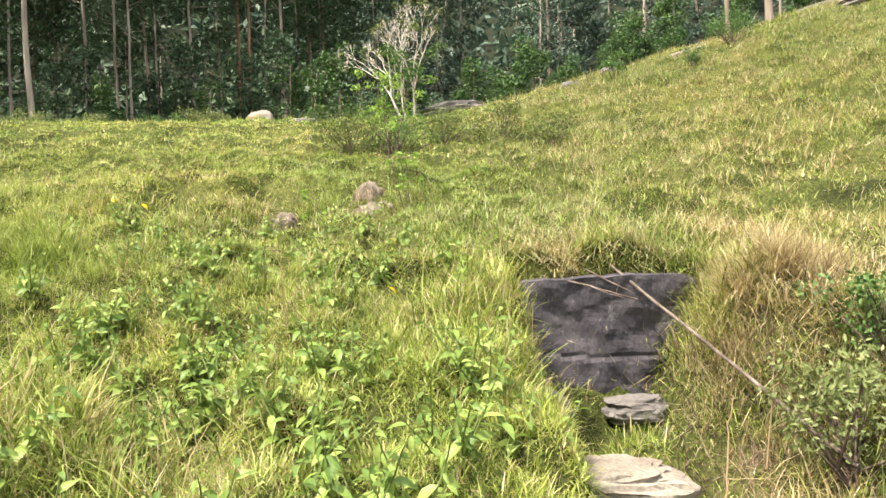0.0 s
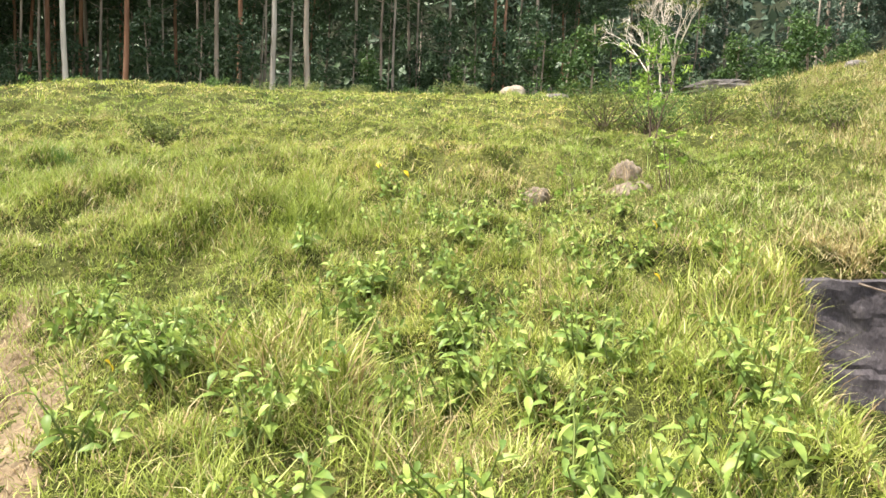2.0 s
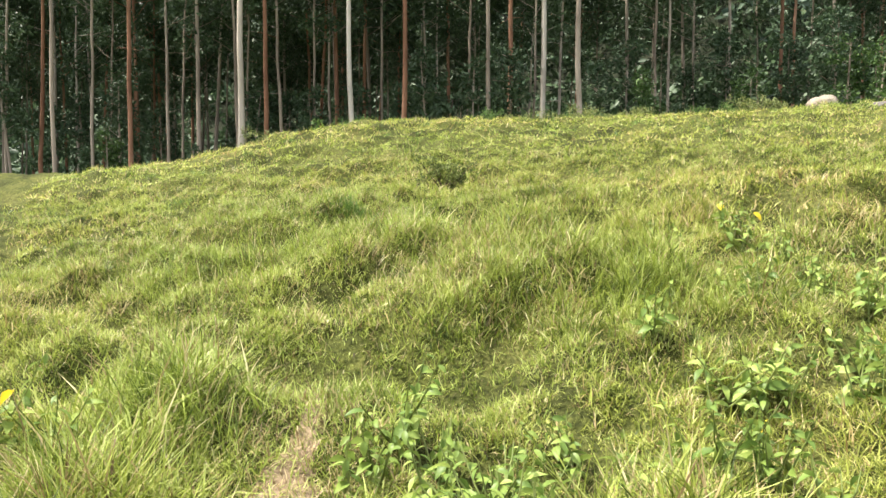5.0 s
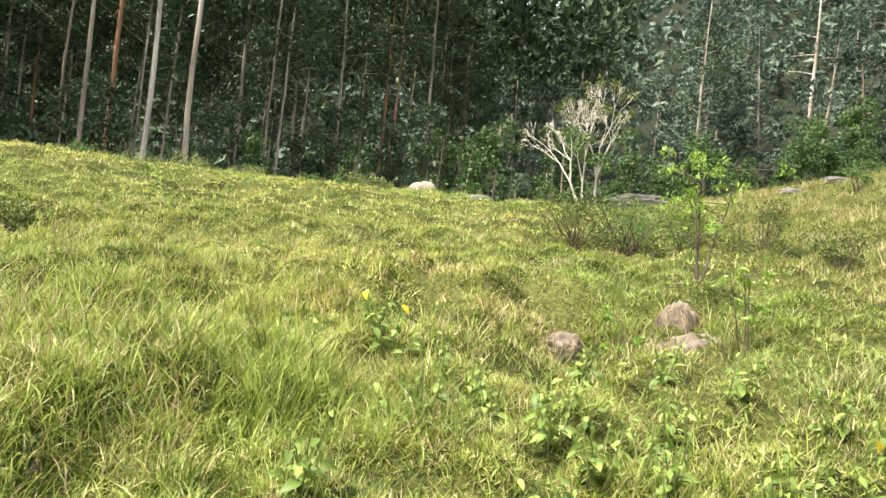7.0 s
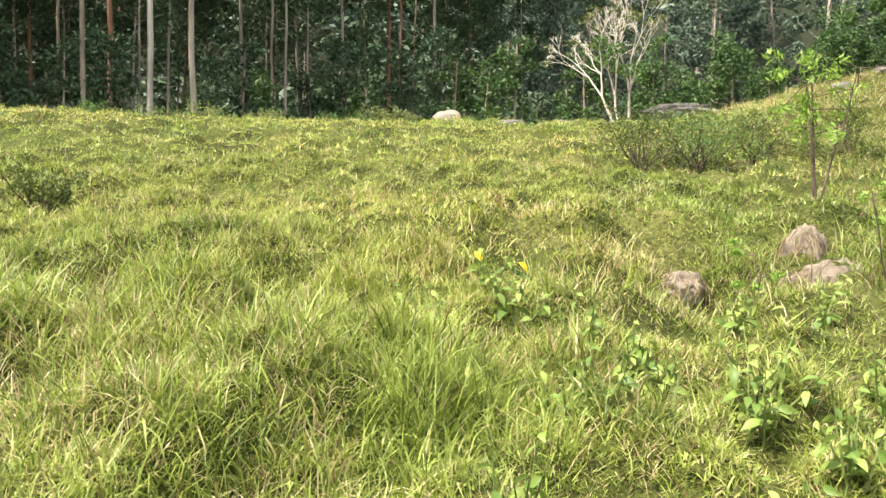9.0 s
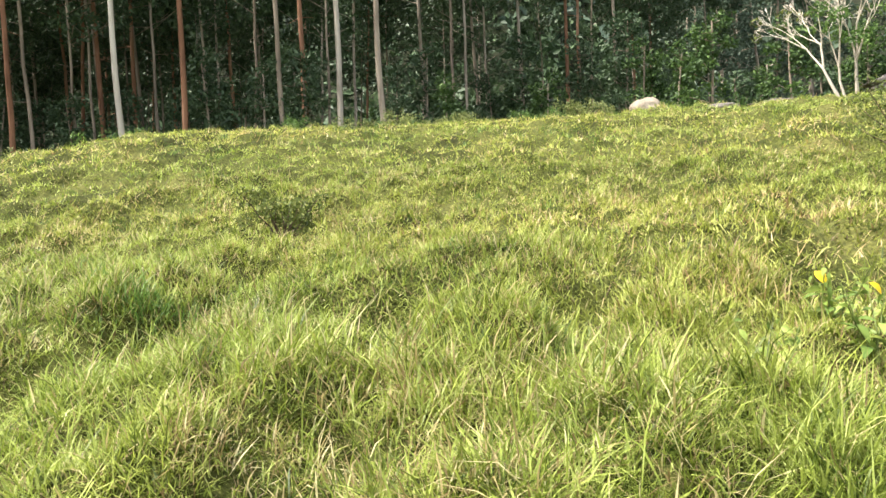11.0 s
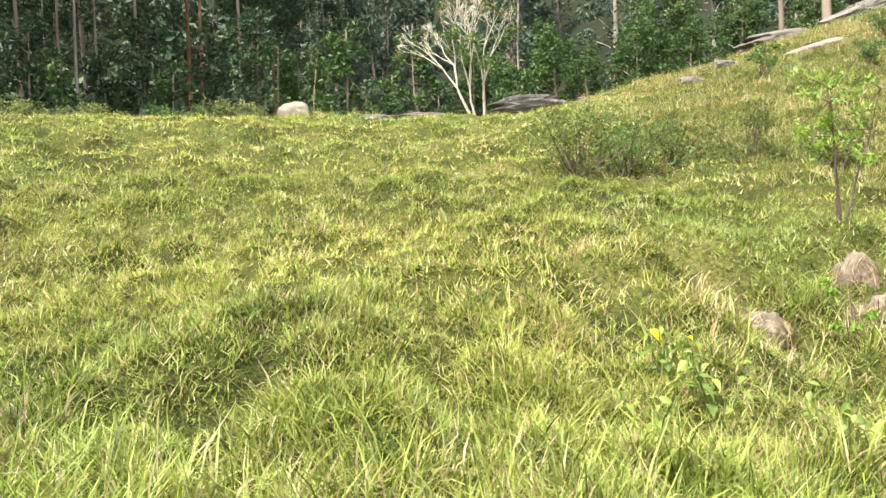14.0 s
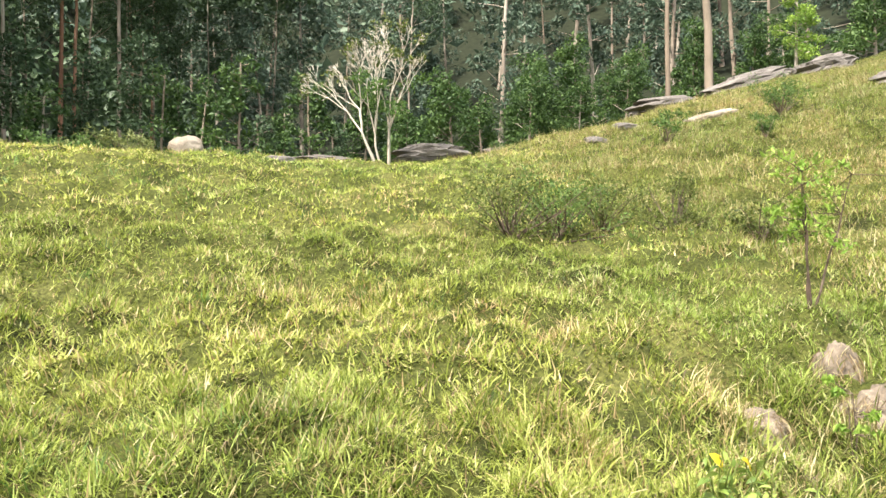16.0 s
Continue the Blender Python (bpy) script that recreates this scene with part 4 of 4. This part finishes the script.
# ---- trees ----
def gum(name, label, hgt, radius, bark_mat, seed, crown_from=0.42, n=26, per=62, size=0.42, spread=0.11, leaf=None, low=0, puff=1.25):
    g = np.random.default_rng(seed)
    root = thing(name, label, "tree")
    trunk = rod((0, 0, -0.6), (g.normal(0, 0.006) * hgt, g.normal(0, 0.006) * hgt, hgt), radius, 0.03, g, 0.02, 16)
    trunk[0, 3] *= 1.35
    limbs, cs, rs = [], [], []
    for k in range(n):
        t = crown_from + (1 - crown_from) * (k + g.random()) / n
        p = np.array([np.interp(t * 15, np.arange(16), trunk[:, c]) for c in range(3)])
        a = g.uniform(0, 6.283)
        reach = hgt * spread * (1.15 - 0.7 * (t - crown_from) / (1 - crown_from)) * g.uniform(0.35, 1.1)
        q = p + np.array([math.cos(a) * reach, math.sin(a) * reach, reach * g.uniform(-0.1, 0.7)])
        limbs.append(rod(p, q, radius * 0.22, 0.02, g, 0.08, 4))
        cs.append(q)
        rs.append(hgt * puff * g.uniform(0.032, 0.06))
    for k in range(low):
        p = trunk[g.integers(3, 7), :3]
        d = np.array([g.normal(0, 0.6), g.normal(0, 0.6), g.normal(-0.1, 0.2)])
        limbs.append(rod(p, p + d, 0.02, 0.006, g, 0.1, 4))
    v, f = stack([tubes([trunk], 8), tubes(limbs, 3)])
    part("trunk", mesh("trunk", v, f, bark_mat, True), root)
    v, f = clumps(np.array(cs), rs, per, size, g, 0.75)
    part("crown", mesh("crown", v, f, leaf or GUM_LEAF), root)
    return root


GG = "tall straight gum tree with a dark crown"
gums = [gum("gum_tree", "tall grey-barked gum tree with a dark crown", 24, 0.13, BARK_GREY, 301, 0.46, 18, 170, 0.25, puff=1.1),
        gum("gum_tree", "tall reddish-barked gum tree with a dark crown", 25, 0.13, BARK_RED, 302, 0.48, 18, 170, 0.25, low=4, puff=1.1),
        gum("gum_tree", "tall pale white-barked gum tree with a dark crown", 25, 0.15, BARK_WHITE, 303, 0.50, 18, 170, 0.25, puff=1.1),
        gum("gum_tree", "slender grey gum tree with a dark crown", 21, 0.085, BARK_GREY, 304, 0.42, 18, 170, 0.25, low=3, puff=1.1)]
first = {}


def plant(k, x, y, kit, g, scale=1.0, lean=1.5):
    m = pose(x, y, h1(x, y) - 0.1, g.normal(0, lean), g.normal(0, lean), g.uniform(0, 360))
    src = kit[k]
    if (id(kit), k) not in first:
        first[id(kit), k] = True
        src.matrix_basis = m
        src["group"] = "trees of the wood"
        return src
    return copy_thing(src, m @ Matrix.Scale(scale, 4))


g4 = np.random.default_rng(305)
for x, y, k in [(-31.0, 18.4, 3), (-33.7, 21.7, 3), (-34.5, 24.1, 1), (-33.5, 25.5, 3), (-32.7, 26.6, 0), (-26.2, 23.5, 2), (-27.6, 26.4, 1), (-29.8, 32.7, 3), (-24.9, 29.0, 2), (-27.7, 34.5, 3), (-22.4, 29.7, 1), (-26.9, 37.6, 3), (-23.0, 35.4, 3), (-19.9, 32.6, 0), (-20.1, 34.8, 1), (-21.0, 38.9, 3), (-18.8, 35.5, 2), (-20.8, 41.2, 3), (-15.1, 31.8, 0), (-18.2, 44.6, 0), (-15.4, 41.3, 3), (-14.8, 41.6, 3), (-15.9, 49.6, 3), (-13.7, 50.2, 0), (-11.5, 52.8, 1), (-11.0, 52.9, 1), (-10.9, 56.9, 3), (-8.4, 51.3, 0), (-8.5, 59.3, 3), (-7.1, 61.5, 3), (7.9, 52.4, 3)]:
    plant(k, x, y, gums, g4, g4.uniform(0.92, 1.08), 0.8)
placed = 0
while placed < 74:
    x, y = g4.uniform(-80, 2), g4.uniform(12, 78)
    edge_y = 33 + 0.75 * max(0.0, x + 16) if x > -24 else 33 + 0.75 * (x + 24)
    if y < max(edge_y + 7, 63 + 1.2 * (x + 7)) or y > edge_y + 46:
        continue
    k = int(g4.choice([0, 1, 3, 3, 3]))
    plant(k, x, y, gums, g4, g4.uniform(0.85, 1.12))
    placed += 1

placed = 0
while placed < 64:
    x, y = g4.uniform(-75, -28), g4.uniform(8, 52)
    if y < 26 + 0.9 * (x + 28) + 3 or y < 12 + 0.1 * (-28 - x):
        continue
    plant(int(g4.choice([0, 1, 3, 3])), x, y, gums, g4, g4.uniform(0.85, 1.12))
    placed += 1

# added leaf layer, mostly above the view, that keeps the wood in shade
gen = np.random.default_rng(306)
wx, wy = gen.uniform(-80, 4, 3400), gen.uniform(16, 100, 3400)
edge_y = np.where(wx > -24, 33 + 0.75 * np.maximum(0, wx + 16), 33 + 0.75 * (wx + 24))
keep = (wy > edge_y + 5) & (wy < edge_y + 50)
wx, wy = wx[keep], wy[keep]
v, f = clumps(np.stack([wx, wy, height(wx, wy) + gen.uniform(17, 24, len(wx))], -1), gen.uniform(1.4, 2.4, len(wx)), 34, 0.85, gen, 0.6)
tagged(new("shade_canopy", mesh("shade_canopy", v, f, GUM_LEAF)), "added canopy layer overhead that shades the gum wood", "canopy", kind="stuff")

# leafy trees of the valley side, haze put into their leaf colour
hazy = [gum("valley_tree", "hazy grey-green tree with drooping rounded clumps", 20, 0.22, BARK_GREY, 311, 0.03, 26, 100, 0.46, 0.16, HAZE_TINT_LEAF),
        gum("valley_tree", "tall hazy dark green tree with layered foliage", 23, 0.24, BARK_GREY, 312, 0.04, 26, 100, 0.46, 0.14, HAZE_TINT_LEAF),
        gum("valley_tree", "broad haze-tinted grey-green tree on the valley side", 16, 0.22, BARK_GREY, 313, 0.03, 26, 100, 0.46, 0.20, HAZE_TINT_LEAF)]
placed = 0
while placed < 86:
    x, y = g4.uniform(-28, 110), g4.uniform(48, 125)
    if y < 54 + 0.10 * abs(x - 6) - 0.35 * max(0, x - 25) or x > 0.95 * y + 10 or x < -0.07 * y - 1:
        continue
    plant(int(g4.integers(0, 3)), x, y, hazy, g4, g4.uniform(0.7, 1.15), 3)
    placed += 1

# understorey at the edge of the wood
young = [gum("young_tree", "young tree with layered rounded dark green foliage", 6.5, 0.07, BARK_GREY, 321, 0.45, 14, 110, 0.22, 0.14, GUM_LEAF, puff=2.0),
         gum("young_tree", "small leafy understorey tree with rounded foliage", 4.2, 0.05, BARK_GREY, 322, 0.30, 14, 100, 0.18, 0.20, VALLEY_LEAF, puff=2.3),
         gum("young_tree", "bushy dark green understorey tree", 3.0, 0.05, BARK_GREY, 323, 0.12, 16, 90, 0.17, 0.24, GUM_LEAF, puff=2.5)]
for x, y, k in [(-22.3, 31.5, 0), (-20.6, 32.2, 0), (-19.2, 33.5, 0), (-16.5, 36.0, 0), (-15.6, 38, 0), (-26.0, 30.2, 2), (-27.0, 28.6, 2), (-29.0, 27.0, 2), (-31.0, 25.0, 2), (-12.0, 42, 0), (-9.5, 44, 0), (-24.5, 33.0, 0), (-13.5, 35, 1),
                (-10.8, 41.0, 1), (-4.5, 33.5, 1), (-3.2, 32.0, 1), (-2.2, 34.5, 2), (-5.8, 36, 1), (-0.5, 34.0, 1), (0.8, 36.0, 2), (-1.2, 37, 1), (-7.0, 40, 0), (-18, 37.5, 1), (-21.0, 36.0, 0), (-28, 33, 0), (-33, 30, 0), (-6.6, 38, 2), (-34, 22, 2), (-37, 20, 0), (-36, 24, 1), (-25, 36, 0), (-14, 44, 0), (-27, 38, 0), (-17, 40, 2), (-19.5, 39, 2), (-23, 38.5, 2), (-12, 50, 2), (-9, 52, 2), (-30, 34, 2), (-34, 33, 2), (-14.5, 41, 2), (-5, 46, 2), (-7, 46, 2), (-38, 26, 0), (-40, 30, 0), (-36, 29, 2), (-33, 27, 2), (-42, 24, 0), (-39, 34, 0), (-31, 30, 2), (-44, 28, 0), (-35, 35, 0), (-29, 31, 0)]:
    plant(k, x, y, young, g4, g4.uniform(0.85, 1.2), 3)
low_trees = [gum("ridge_tree", "spreading bright green tree below the ridge", 4.6, 0.08, BARK_GREY, 331, 0.10, 26, 150, 0.19, 0.30, VALLEY_LEAF, puff=2.6),
             gum("ridge_tree", "low spreading green tree below the ridge", 3.6, 0.07, BARK_GREY, 332, 0.08, 26, 150, 0.18, 0.36, VALLEY_LEAF, puff=2.8)]
for x, y in [(5.0, 34), (6.8, 35.5), (8.3, 34.2), (9.6, 36.5), (11.4, 36), (12.5, 38.5), (7.4, 38.5), (4.0, 37.5), (14.0, 36.5), (10.4, 39), (15.6, 38.5), (2.6, 39.5), (17.5, 36.5), (19.5, 35.0), (21.5, 34.5), (16, 42), (13, 43), (20, 40), (24, 38), (26, 35), (24, 33), (22.5, 31)]:
    plant(int(g4.integers(0, 2)), x, y, low_trees, g4, g4.uniform(0.65, 1.0), 3)

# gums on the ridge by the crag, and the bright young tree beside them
t1 = gum("ridge_gum", "grey gum tree rising beside the layered crag", 15, 0.165, BARK_GREY, 341, 0.5, 20, 90, 0.25, 0.12, HAZE_TINT_LEAF)
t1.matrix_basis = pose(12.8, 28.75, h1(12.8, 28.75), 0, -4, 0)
t2 = gum("ridge_gum", "slender grey gum tree rising behind the layered crag", 14, 0.10, BARK_GREY, 342, 0.5, 20, 90, 0.25, 0.12, HAZE_TINT_LEAF)
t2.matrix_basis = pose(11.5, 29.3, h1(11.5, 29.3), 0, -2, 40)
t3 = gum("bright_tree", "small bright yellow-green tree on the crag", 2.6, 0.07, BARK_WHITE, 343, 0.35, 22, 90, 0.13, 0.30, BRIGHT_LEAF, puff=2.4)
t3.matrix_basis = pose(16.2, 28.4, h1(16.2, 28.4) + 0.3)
t4 = gum("ridge_gum", "grey gum tree on the upper ridge", 14, 0.18, BARK_GREY, 344, 0.5, 20, 60, 0.35, 0.12, HAZE_TINT_LEAF)
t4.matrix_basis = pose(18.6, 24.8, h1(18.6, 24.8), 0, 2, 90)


def bare_tree(x, y):
    """White, nearly leafless tree: three leaning trunks that fork again and again."""
    g = np.random.default_rng(351)
    root = thing("bare_tree", "white-barked nearly leafless tree with three leaning trunks", "tree", pose(x, y, h1(x, y)))
    tips = []

    def grow(p, d, length, r, depth, lines):
        q = p + d * length
        lines.append(rod(p, q, r, max(r * 0.62, 0.004), g, 0.07, 4))
        if depth == 0:
            tips.append(q)
            return
        for _ in range(3 if depth in (6, 2, 1) else 2):
            nd = d + g.normal(0, 0.30, 3) + np.array([0, 0, 0.06])
            nd /= np.linalg.norm(nd)
            grow(q, nd, length * g.uniform(0.62, 0.84), max(r * 0.60, 0.004), depth - 1, lines)

    for k, (off, d, length, r) in enumerate([((0, 0, -0.1), (-0.40, 0.1, 1.0), 1.35, 0.046), ((0.12, 0.05, -0.1), (-0.18, 0.05, 1.0), 1.25, 0.036), ((0.30, 0.1, -0.1), (0.0, 0.0, 1.0), 1.40, 0.048)]):
        lines = []
        d = np.array(d) / np.linalg.norm(d)
        grow(np.array(off, float), d, length * 0.72, r, 6, lines)
        v, f = tubes(lines, 4)
        part("trunk", mesh("trunk", v, f, BARK_WHITE, True), root)
    cs = np.array(tips)
    few = cs[g.choice(len(cs), 34, replace=False)]
    v, f = clumps(few, np.full(len(few), 0.16), 26, 0.10, g)
    part("foliage", mesh("foliage", v, f, OLIVE_LEAF), root, "sparse remaining leaves")
    low = np.stack([g.normal(0.1, 0.5, 14), g.normal(0, 0.4, 14), g.uniform(1.3, 2.2, 14)], -1)
    v, f = clumps(low, np.full(14, 0.22), 60, 0.10, g)
    part("foliage", mesh("foliage", v, f, BUSH_LEAF), root, "dark green leaves low in the tree")
    return root


bare_tree(-0.42, 23.1)

# far woods on the mountain, in the same haze-tinted leaf colour
gen = np.random.default_rng(360)
wx, wy = gen.uniform(-160, 220, 2600), gen.uniform(105, 330, 2600)
keep = (gen.random(2600) > 0.35 * sstep(150, 220, wy) * sstep(10, 40, wx))
wx, wy = wx[keep], wy[keep]
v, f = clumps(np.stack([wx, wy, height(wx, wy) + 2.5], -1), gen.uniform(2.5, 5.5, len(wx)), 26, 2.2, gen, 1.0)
tagged(new("far_woods", mesh("far_woods", v, f, HAZE_TINT_LEAF)), "hazy woods on the far mountainside", "woods", kind="stuff")

# darker woods close behind the gums and up the side of the valley
wx, wy = gen.uniform(-190, -4, 3600), gen.uniform(5, 170, 3600)
keep = ((wy > 76 + 1.2 * (wx + 7)) & (wx > -62) & (wy > 40)) | ((wx < -60) & (wy > 8))
wx, wy = wx[keep], wy[keep]
v, f = clumps(np.stack([wx, wy, height(wx, wy) + 1.5], -1), gen.uniform(2.2, 4.5, len(wx)), 40, 1.5, gen, 1.1)
tagged(new("back_woods", mesh("back_woods", v, f, GUM_LEAF)), "dark thick woods behind the gum trees", "woods", kind="stuff")
